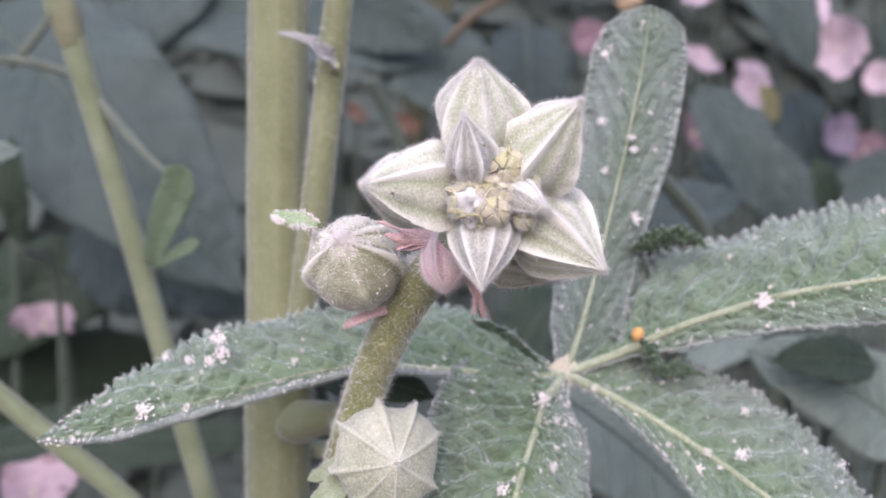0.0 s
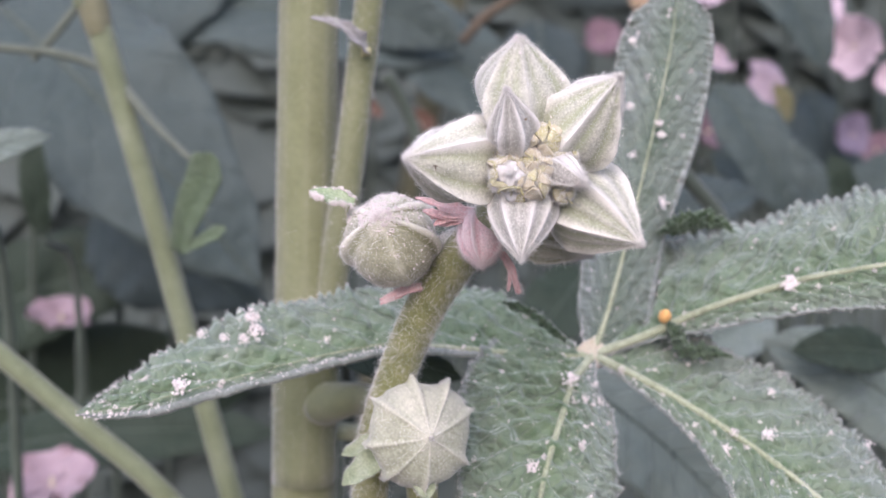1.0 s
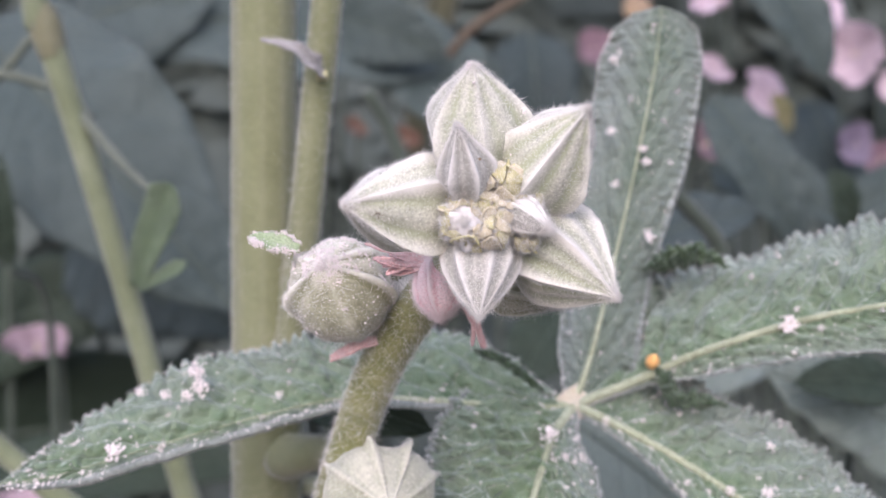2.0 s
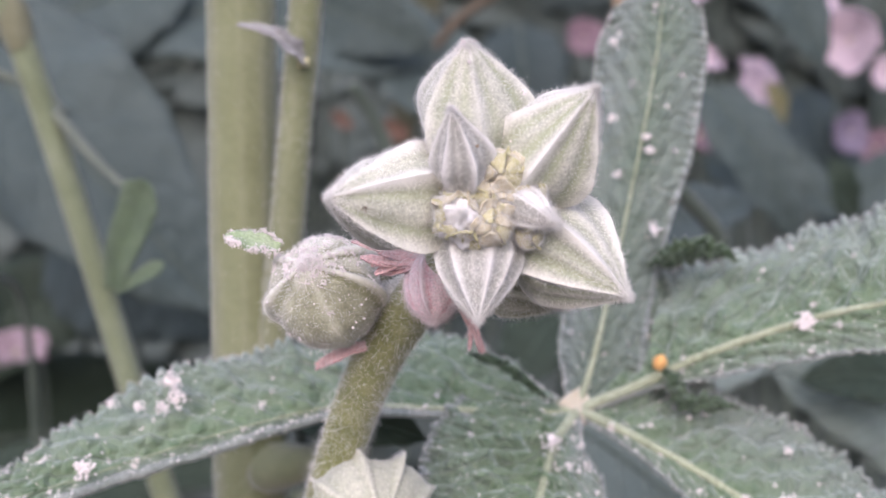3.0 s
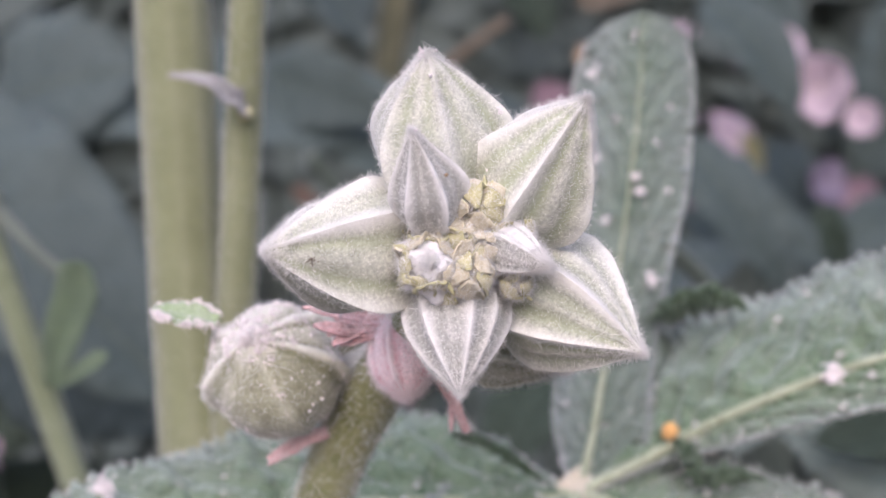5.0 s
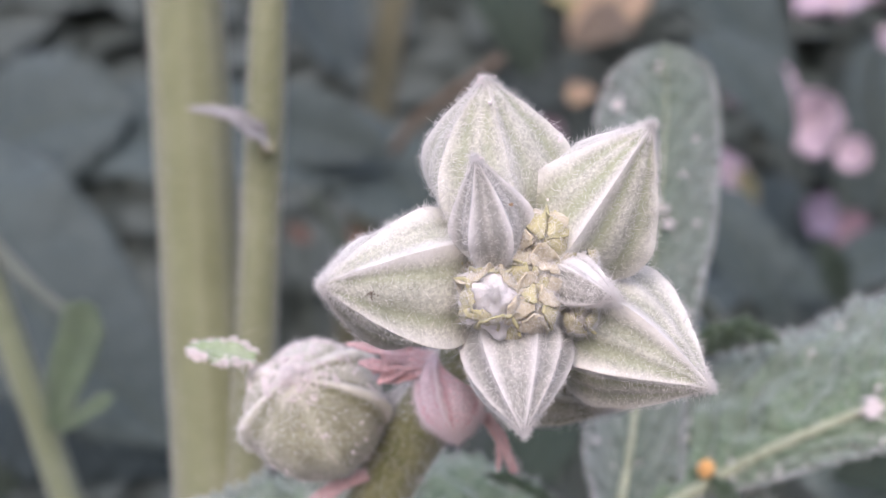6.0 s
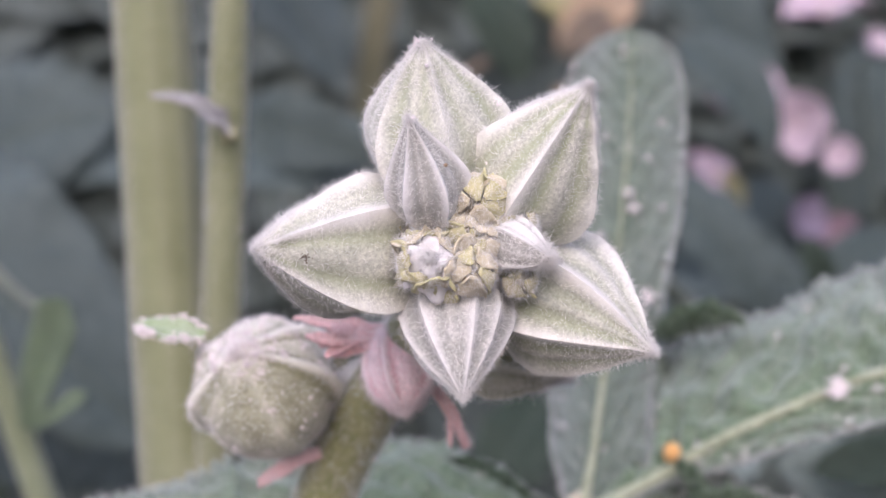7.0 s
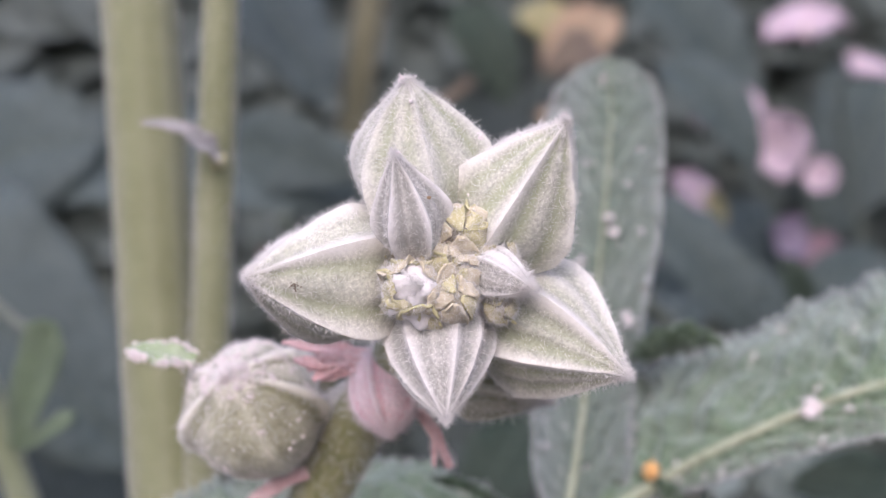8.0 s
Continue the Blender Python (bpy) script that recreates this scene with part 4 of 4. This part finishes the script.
    for at, size in (((0.0716, 0.0770, 0.8665), 0.0032), ((0.0195, 0.0760, 0.8438), 0.0026), ((0.0647, 0.0700, 0.8322), 0.0024), ((0.0094, 0.0640, 0.8255), 0.0022), ((-0.0549, 0.0695, 0.8583), 0.0026), ((-0.0539, 0.0695, 0.8551), 0.0026), ((-0.0563, 0.0690, 0.8532), 0.002), ((-0.0611, 0.0690, 0.8536), 0.0018), ((-0.0660, 0.0680, 0.8544), 0.0016), ((-0.0685, 0.0590, 0.8437), 0.003), ((0.0554, 0.0730, 0.8279), 0.0024), ((0.0575, 0.0740, 0.8318), 0.0016), ((0.0329, 0.0850, 0.8447), 0.0014), ((0.0433, 0.0930, 0.9064), 0.0016), ((0.0438, 0.0930, 0.9034), 0.0016), ((0.0360, 0.0930, 0.9106), 0.0016), ((0.0366, 0.0930, 0.8985), 0.0015), ((0.0369, 0.0950, 0.9276), 0.0018), ((0.0442, 0.0910, 0.8861), 0.002), ((0.0212, 0.0680, 0.8299), 0.0014), ((0.0225, 0.0730, 0.8392), 0.0014), ((0.0655, 0.0720, 0.8415), 0.0014), ((0.0858, 0.0660, 0.8306), 0.0013), ((-0.0378, 0.0720, 0.8529), 0.0014)):
        p = vec(at)
        part("dust_clump", crumb_mesh("dust_clump", [(p, vec((0, -1, 0.2)).normalized(), size * 0.82)], M_DUST, rng), th, "pinkish white mealy clump")
    p = vec((0.0434, 0.0850, 0.8582))
    me, _ = bud_shape("crumb", p + vec((-0.0004, 0.0012, -0.0016)), p + vec((0.0005, -0.0012, 0.0017)), 0.0031, 20, M_ORANGE, seg=6, n=14, point=2.4, widest=0.5, flange=0.1, flat=0.05)
    part("crumb", me, th, "orange crumb")
    me, s = tube("leaf_stalk", [hub, (0.0252, 0.0980, 0.8430), (0.0140, 0.1150, 0.8301), (-0.0171, 0.1300, 0.8212), (-0.0494, 0.1320, 0.8224)], [(0, 0.0018), (1, 0.0026)], M_RIB, n=24, seg=14)
    part("leaf_stalk", me, th)


palmate_leaf()


# ---- other stems ----
def stem(label, pts, radii, material=None, seg=18, hairs=600, seed=1):
    end = vec(pts[-1])
    way = (end - vec(pts[-2])).normalized() * 0.06
    pts = [*pts, end + way, end + way * 1.8 + vec((0, 0.02, -0.05)), (end.x + way.x * 2.2, end.y + 0.05, 0.4), (end.x + way.x * 2.3, end.y + 0.06, -0.01)]
    th = thing("plant_stem", pts[-1], label, "plant stem", group="stems around the stalk")
    me, s = tube("stem", pts, radii, material or M_STEM, n=60, seg=seg)
    ob = part("stem", me, th)
    if hairs:
        part("down", hair_mesh("down", s, M_HAIR, 0.001, 0.000025, random.Random(seed), count=hairs), ob, "", "stuff")
    return th


left_stem = stem("slender pale green leaning stem with a brownish joint", [(-0.1405, 0.1950, 1.0228), (-0.1385, 0.2000, 0.9656), (-0.1356, 0.2020, 0.9582), (-0.1266, 0.2060, 0.9250), (-0.1158, 0.2100, 0.8850), (-0.1049, 0.2150, 0.8420), (-0.0907, 0.2200, 0.7875), (-0.0760, 0.2250, 0.7359)], [(0, 0.0045), (0.2, 0.0046), (0.28, 0.0042), (0.6, 0.0044), (1, 0.005)], M_GREENSTEM, seed=2)
me, s = tube("joint", [(-0.1380, 0.2006, 0.9665), (-0.1362, 0.2016, 0.9605), (-0.1349, 0.2022, 0.9550), (-0.1336, 0.2028, 0.9500)], [(0, 0.0047), (0.35, 0.0056), (0.7, 0.0051), (1, 0.0044)], M_JOINT, n=16, seg=18, rough=0.08)
part("joint", me, left_stem, "brownish swollen joint")
me, s = tube("twig", [(-0.1276, 0.2060, 0.9340), (-0.1178, 0.2000, 0.9233), (-0.1061, 0.1900, 0.9125), (-0.0939, 0.1800, 0.9028)], [(0, 0.0016), (0.3, 0.0019), (1, 0.0011)], M_TWIG, n=20, seg=12)
part("twig", me, left_stem, "thin green twig")
for pts, w in (([(-0.1009, 0.1850, 0.8732), (-0.0967, 0.1800, 0.8845), (-0.0899, 0.1750, 0.8973), (-0.0859, 0.1700, 0.9046)], 0.0072), ([(-0.1005, 0.1850, 0.8728), (-0.0921, 0.1800, 0.8770), (-0.0833, 0.1760, 0.8811)], 0.0026)):
    me, sk, rim, path = blade("leaflet", pts, (0.0, -0.9, 0.35), [(0, w * 0.4), (0.5, w * 0.85), (0.85, w), (1, w * 0.35)], [(0, w * 0.4), (0.5, w * 0.85), (0.85, w), (1, w * 0.35)], M_FRESH, fold=14, nu=24, nv=5)
    thicken(part("leaflet", me, left_stem, "young folded green leaflet"), 0.0004)
stem("pale green stem slanting down", [(-0.1768, 0.1600, 0.8613), (-0.1416, 0.1600, 0.8331), (-0.1221, 0.1620, 0.8160), (-0.1026, 0.1650, 0.7985), (-0.0769, 0.1700, 0.7683)], [(0, 0.0034), (1, 0.0036)], M_GREENSTEM, seed=3)
olive_stem = stem("dim olive stem far behind the buds", [(0.0383, 0.5800, 1.2681), (0.0135, 0.5800, 1.1468), (-0.0037, 0.5900, 1.0723), (-0.0218, 0.6000, 0.9906), (-0.0498, 0.6200, 0.8506)], [(0, 0.011), (1, 0.011)], M_OLIVE, hairs=0)
for name, pts, r, mat, owner in (
        ("twig", [(-0.0016, 0.4500, 0.9976), (0.0113, 0.4400, 1.0102), (0.0302, 0.4300, 1.0208), (0.0578, 0.4200, 1.0357)], 0.003, M_DRY, olive_stem),
        ("leaf_stalk", [(-0.1968, 0.2600, 0.9567), (-0.1693, 0.2600, 0.9540), (-0.1510, 0.2600, 0.9476), (-0.1407, 0.2600, 0.9373)], 0.0018, M_TWIG, left_stem),
        ("leaf_stalk", [(-0.1958, 0.3000, 0.9589), (-0.1846, 0.3000, 0.9714), (-0.1696, 0.3000, 0.9914)], 0.0020, M_TWIG, left_stem),
        ("leaf_stalk", [(0.0724, 0.2200, 0.9080), (0.0850, 0.2300, 0.8981), (0.0970, 0.2400, 0.8855), (0.1028, 0.2500, 0.8610)], 0.003, M_BACKRIB, olive_stem),
        ("leaf_stalk", [(-0.0414, 0.3600, 0.9635), (-0.0306, 0.3700, 0.9450), (-0.0194, 0.3800, 0.9111), (-0.0108, 0.3900, 0.8611)], 0.0035, M_BACKRIB, olive_stem)):
    me, s = tube(name, pts, [(0, r), (1, r)], mat, n=20, seg=10)
    part(name, me, owner)


# ---- leaves behind ----
def back_leaf(base, tip, half, facing=(0.0, -0.9, 0.45), material=None, bow=0.12, seed=0, label="broad grey-green hollyhock leaf in the shade"):
    a, b = vec(base), vec(tip)
    ln = (b - a).length
    mid = (a + b) / 2 + vec(facing).normalized() * ln * bow
    th = thing("background_leaf", a, label, "leaf", group="leaves behind the buds")
    prof = [(0, half * 0.12), (0.12, half * 0.72), (0.35, half), (0.62, half * 0.88), (0.86, half * 0.5), (1, half * 0.03)]
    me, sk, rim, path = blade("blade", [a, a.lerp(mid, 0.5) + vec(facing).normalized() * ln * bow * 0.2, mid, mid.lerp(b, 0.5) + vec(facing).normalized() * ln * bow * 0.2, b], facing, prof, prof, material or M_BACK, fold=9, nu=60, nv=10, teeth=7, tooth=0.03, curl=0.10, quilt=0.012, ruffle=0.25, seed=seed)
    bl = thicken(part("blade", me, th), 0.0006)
    me, s = tube("midrib", [q + vec(facing).normalized() * 0.0003 for q, t in path[::10]], [(0, half * 0.028), (1, half * 0.01)], M_BACKRIB, n=24, seg=8)
    part("midrib", me, bl, "pale midrib")
    me, s = tube("leaf_stalk", [a, a + vec((0, 0.05, -0.03)), vec((a.x * 1.1, a.y + 0.12, a.z - 0.22)), vec((a.x * 1.2, a.y + 0.2, 0.35)), vec((a.x * 1.2, a.y + 0.2, -0.01))], [(0, 0.0018), (1, 0.003)], M_BACKRIB, n=24, seg=8)
    part("leaf_stalk", me, th)


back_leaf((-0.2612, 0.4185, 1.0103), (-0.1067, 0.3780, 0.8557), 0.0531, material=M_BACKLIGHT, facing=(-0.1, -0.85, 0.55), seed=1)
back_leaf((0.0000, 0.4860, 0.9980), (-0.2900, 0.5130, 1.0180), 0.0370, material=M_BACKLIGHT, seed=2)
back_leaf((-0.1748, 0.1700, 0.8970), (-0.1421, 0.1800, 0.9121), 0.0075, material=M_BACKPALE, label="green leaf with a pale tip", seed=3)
back_leaf((-0.3571, 0.5670, 0.8165), (-0.1709, 0.5400, 0.8828), 0.0371, material=M_BACKG, facing=(-0.35, -0.9, 0.05), label="low green leaf with shade painted into its colour", seed=4)
back_leaf((-0.2860, 0.4455, 0.7548), (-0.0995, 0.4050, 0.7752), 0.0203, material=M_BACKG, label="low green leaf with shade painted into its colour", seed=5)
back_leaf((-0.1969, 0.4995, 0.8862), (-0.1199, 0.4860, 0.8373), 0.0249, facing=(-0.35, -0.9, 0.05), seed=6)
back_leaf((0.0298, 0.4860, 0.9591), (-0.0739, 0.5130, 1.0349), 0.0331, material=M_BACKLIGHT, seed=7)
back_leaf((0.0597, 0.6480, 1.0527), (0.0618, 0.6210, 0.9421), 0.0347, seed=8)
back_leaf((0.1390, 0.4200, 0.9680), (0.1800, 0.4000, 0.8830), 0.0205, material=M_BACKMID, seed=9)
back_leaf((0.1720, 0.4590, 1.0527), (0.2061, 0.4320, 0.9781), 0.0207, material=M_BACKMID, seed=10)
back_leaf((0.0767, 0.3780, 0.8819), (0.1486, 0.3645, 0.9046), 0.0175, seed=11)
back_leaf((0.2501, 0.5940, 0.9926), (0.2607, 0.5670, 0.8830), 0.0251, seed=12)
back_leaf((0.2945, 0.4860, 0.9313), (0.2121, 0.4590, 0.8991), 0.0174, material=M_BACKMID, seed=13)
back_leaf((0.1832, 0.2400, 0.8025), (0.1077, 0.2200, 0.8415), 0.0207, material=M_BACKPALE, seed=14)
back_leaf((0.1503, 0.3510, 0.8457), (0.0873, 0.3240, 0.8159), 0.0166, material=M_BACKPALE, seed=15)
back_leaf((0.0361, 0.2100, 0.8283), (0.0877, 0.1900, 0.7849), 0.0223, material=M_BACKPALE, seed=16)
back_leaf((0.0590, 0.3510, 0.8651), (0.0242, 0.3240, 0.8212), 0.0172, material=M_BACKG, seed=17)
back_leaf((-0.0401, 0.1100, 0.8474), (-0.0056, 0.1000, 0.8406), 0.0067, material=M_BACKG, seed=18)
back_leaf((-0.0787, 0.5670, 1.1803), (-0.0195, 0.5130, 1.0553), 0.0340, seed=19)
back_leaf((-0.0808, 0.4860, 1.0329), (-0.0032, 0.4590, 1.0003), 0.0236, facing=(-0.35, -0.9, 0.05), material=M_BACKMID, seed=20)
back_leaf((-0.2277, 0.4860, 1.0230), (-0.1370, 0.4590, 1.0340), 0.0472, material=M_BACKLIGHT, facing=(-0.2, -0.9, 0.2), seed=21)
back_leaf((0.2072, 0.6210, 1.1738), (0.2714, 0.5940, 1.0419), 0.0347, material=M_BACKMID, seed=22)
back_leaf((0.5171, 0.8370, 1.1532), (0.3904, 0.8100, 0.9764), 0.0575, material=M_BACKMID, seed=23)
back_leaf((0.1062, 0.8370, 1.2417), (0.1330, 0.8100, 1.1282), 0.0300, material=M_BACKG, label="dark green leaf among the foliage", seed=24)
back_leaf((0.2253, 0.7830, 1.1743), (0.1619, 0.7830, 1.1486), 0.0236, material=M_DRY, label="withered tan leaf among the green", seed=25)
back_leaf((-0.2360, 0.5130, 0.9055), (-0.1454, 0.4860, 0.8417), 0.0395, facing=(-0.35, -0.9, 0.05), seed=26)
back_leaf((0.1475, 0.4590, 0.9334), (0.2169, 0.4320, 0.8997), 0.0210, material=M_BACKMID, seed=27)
back_leaf((-0.4479, 0.6480, 0.7577), (-0.1354, 0.6210, 0.7952), 0.0651, facing=(0.0, -0.95, -0.3), material=M_BACKG, label="low green leaf with shade painted into its colour", seed=28)
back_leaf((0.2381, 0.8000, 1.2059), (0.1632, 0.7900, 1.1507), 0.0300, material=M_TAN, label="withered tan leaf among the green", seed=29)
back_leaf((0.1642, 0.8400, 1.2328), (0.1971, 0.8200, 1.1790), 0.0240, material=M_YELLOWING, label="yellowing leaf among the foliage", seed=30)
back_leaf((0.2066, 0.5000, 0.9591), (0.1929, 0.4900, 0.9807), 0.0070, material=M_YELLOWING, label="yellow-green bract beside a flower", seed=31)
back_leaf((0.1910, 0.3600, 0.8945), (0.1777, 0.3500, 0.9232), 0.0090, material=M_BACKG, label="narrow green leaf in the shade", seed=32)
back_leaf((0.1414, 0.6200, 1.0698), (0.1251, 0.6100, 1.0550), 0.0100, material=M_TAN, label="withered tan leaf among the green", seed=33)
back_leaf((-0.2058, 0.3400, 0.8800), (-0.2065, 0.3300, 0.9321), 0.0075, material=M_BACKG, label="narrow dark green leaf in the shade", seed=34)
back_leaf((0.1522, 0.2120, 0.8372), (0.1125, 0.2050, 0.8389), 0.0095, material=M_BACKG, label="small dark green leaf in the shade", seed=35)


# ---- far flowers ----
def flower(at, size, facing, material, seed, label):
    rng = random.Random(seed)
    c, f = vec(at), vec(facing).normalized()
    x, y, z = frame_of(f, rng.uniform(0, 72))
    th = thing("hollyhock_flower", at, label, "flower", group="flowers far behind")
    for k in range(5):
        a = radians(72 * k + rng.uniform(-8, 8))
        d = x * math.cos(a) + y * math.sin(a)
        tip = c + d * size * rng.uniform(0.8, 1.1) + z * size * 0.3
        me, sk, rim, path = blade("petal", [c, c + d * size * 0.5 + z * size * 0.12, tip], z - d * 0.3, [(0, size * 0.1), (0.4, size * 0.4), (0.8, size * 0.62), (1, size * 0.3)], [(0, size * 0.1), (0.4, size * 0.4), (0.8, size * 0.62), (1, size * 0.3)], material, fold=10, nu=16, nv=6, ruffle=0.8, seed=seed + k)
        part("petal", me, th)
    me, _ = bud_shape("heart", c - z * size * 0.1, c + z * size * 0.30, size * 0.11, 0, M_BRACTPALE, seg=6, n=10, point=3.0)
    part("heart", me, th, "pale heart")
    me, s = tube("stalk", [c, c - z * size * 0.6 + vec((0, 0.04, -size * 0.2)), vec((c.x * 1.1, c.y + 0.12, c.z - 0.22)), vec((c.x * 1.2, c.y + 0.2, 0.35)), vec((c.x * 1.2, c.y + 0.2, -0.01))], [(0, 0.0010), (0.3, 0.0013), (1, 0.003)], M_BACKRIB, n=24, seg=8)
    part("stalk", me, th)


flower((0.2475, 0.5000, 1.0053), 0.0200, (-1.2, -1.0, 0.0), M_PETAL, 1, "pale pink hollyhock flower with ruffled petals")
flower((0.1634, 0.5200, 0.9992), 0.0132, (0.5, -1.0, 0.8), M_PETAL, 8, "pale pink hollyhock flower with ruffled petals")
flower((0.1923, 0.5000, 0.9769), 0.0121, (-0.2, -1.0, 0.3), M_PETAL, 15, "pale pink hollyhock flower with ruffled petals")
flower((0.1838, 0.5800, 1.0582), 0.0179, (-1.0, -1.0, 1.2), M_PETAL, 22, "pale pink hollyhock flower with ruffled petals")
flower((0.1532, 0.5000, 0.9502), 0.0178, (0.8, -1.0, 0.7), M_MAGENTA, 29, "dark magenta hollyhock flower half hidden by leaves")
flower((0.1005, 0.6000, 1.0296), 0.0140, (0.0, -1.0, 0.2), M_MAGENTA, 36, "dark magenta hollyhock flower half hidden by leaves")
flower((-0.2398, 0.4600, 0.8315), 0.0207, (0.3, -1.0, 2.2), M_PETALSHADE, 43, "pink hollyhock flower low among leaves, shade in its colour")
flower((-0.2076, 0.3600, 0.7550), 0.0225, (0.3, -1.0, 2.2), M_PETALSHADE, 50, "pink hollyhock flower low among leaves, shade in its colour")
flower((0.2642, 0.5500, 0.9555), 0.0134, (0.2, -1.0, 0.0), M_VIOLET, 57, "small violet flower half hidden by leaves")
flower((0.2932, 0.5800, 0.9475), 0.0159, (-0.5, -1.0, 0.8), M_MAGENTA, 64, "dark magenta hollyhock flower half hidden by leaves")
flower((0.3640, 0.7000, 1.1379), 0.0360, (-0.4, -1.0, 1.3), M_PETAL, 71, "pale pink hollyhock flower with ruffled petals")
flower((0.3886, 0.6600, 1.0900), 0.0224, (0.5, -1.0, 1.2), M_PETAL, 78, "pale pink hollyhock flower with ruffled petals")
flower((0.2255, 0.5200, 1.0311), 0.0240, (-0.2, -1.0, 0.7), M_PETAL, 85, "pale pink hollyhock flower with ruffled petals")
flower((0.2969, 0.5600, 0.9953), 0.0116, (-1.0, -1.0, 0.2), M_PETAL, 92, "pale pink hollyhock flower with ruffled petals")
flower((-0.0553, 0.4500, 0.9564), 0.0075, (0.8, -1.0, 1.0), M_RUST, 99, "withered rust-brown bloom in the shade")
flower((-0.0260, 0.4500, 0.9498), 0.0085, (0.4, -1.0, 0.6), M_RUST, 106, "withered rust-brown bloom in the shade")
flower((0.2326, 0.5600, 1.0417), 0.0190, (-0.3, -1.0, 0.8), M_PETAL, 113, "pale pink hollyhock flower with ruffled petals")
flower((0.2181, 0.6000, 1.0040), 0.0130, (0.3, -1.0, 1.0), M_PETAL, 120, "pale pink hollyhock flower with ruffled petals")
flower((0.2062, 0.7800, 1.1670), 0.0110, (0.2, -1.0, 0.6), M_MAGENTA, 127, "dark magenta hollyhock flower half hidden by leaves")
flower((0.3560, 0.6000, 1.0734), 0.0120, (-0.2, -1.0, 1.4), M_PETAL, 134, "pale pink hollyhock flower with ruffled petals")


# ---- dense foliage far behind ----
def far_foliage():
    rng = random.Random(77)
    verts, faces, uvs = [], [], []
    # added backing: a broad rounded bank that closes and lightens gaps between leaves
    nx, nz = 260, 70

    def bank(a, h):
        """Place on the bank's skin: angle round it (0 is the front) and share of its height."""
        grow = (1 - max(0.0, h - 0.55) ** 2.2 * 5.65) if h > 0.55 else 1.0
        c, s = math.cos(a), math.sin(a)
        x = math.copysign(abs(s) ** 0.5, s) * 1.9 * max(0.02, grow)
        y = 1.64 - math.copysign(abs(c) ** 0.5, c) * 0.68 * max(0.02, grow ** 0.5)
        z = 2.1 * h
        return Vector((x, y - 0.05 * noise.noise(Vector((x * 9, z * 9, 1))) - 0.012 * noise.noise(Vector((x * 25, z * 25, y * 9))), z))

    for i in range(nx):
        for j in range(nz + 1):
            verts.append(bank(2 * math.pi * i / nx, j / nz))
            uvs.append((i / nx, j / nz))
    for i in range(nx):
        for j in range(nz):
            a, b = i * (nz + 1) + j, (i + 1) % nx * (nz + 1) + j
            faces.append((a, b, b + 1, a + 1))
    for leaf_no in range(8500):
        ang = rng.uniform(-1.25, 1.25) if leaf_no < 6000 else rng.uniform(1.25, 5.03)
        if leaf_no < 6000:
            want = rng.uniform(-1.1, 1.1)
            ang = math.copysign(math.asin(min(1.0, abs(want) / 1.9) ** 2), want)
        c = bank(ang, rng.uniform(0.01, 0.97))
        out = (c - Vector((c.x * 0.75, 1.62, c.z - 0.25))).normalized()
        c = c + out * rng.uniform(0.004, 0.018)
        n = (out + Vector((rng.gauss(0, 0.18), rng.gauss(0, 0.1), rng.uniform(-0.05, 0.3)))).normalized()
        t = n.orthogonal()
        t.rotate(Matrix.Rotation(rng.uniform(0, 6.28), 3, n))
        s = n.cross(t)
        ln, w = rng.uniform(0.03, 0.065), rng.uniform(0.02, 0.042)
        k = len(verts)
        for i in range(6):
            u = i / 5
            ww = w * math.sin(math.pi * (0.06 + 0.9 * u)) ** 0.7
            bow = n * (-0.25 * ln * (u - 0.4) ** 2)
            for v in (-1, 0, 1):
                verts.append(c + t * ln * (u - 0.5) * 2 + s * ww * v + bow + n * (abs(v) * ww * 0.18))
                uvs.append((u, v * 0.5 + 0.5))
        for i in range(5):
            for j in range(2):
                a = k + i * 3 + j
                faces.append((a, a + 1, a + 4, a + 3))
    ob = new("far_foliage", mesh_of("far_foliage", verts, faces, M_FAR, uvs=uvs))
    tagged(ob, "dense dark green foliage of the garden bed", "foliage", kind="stuff")


far_foliage()
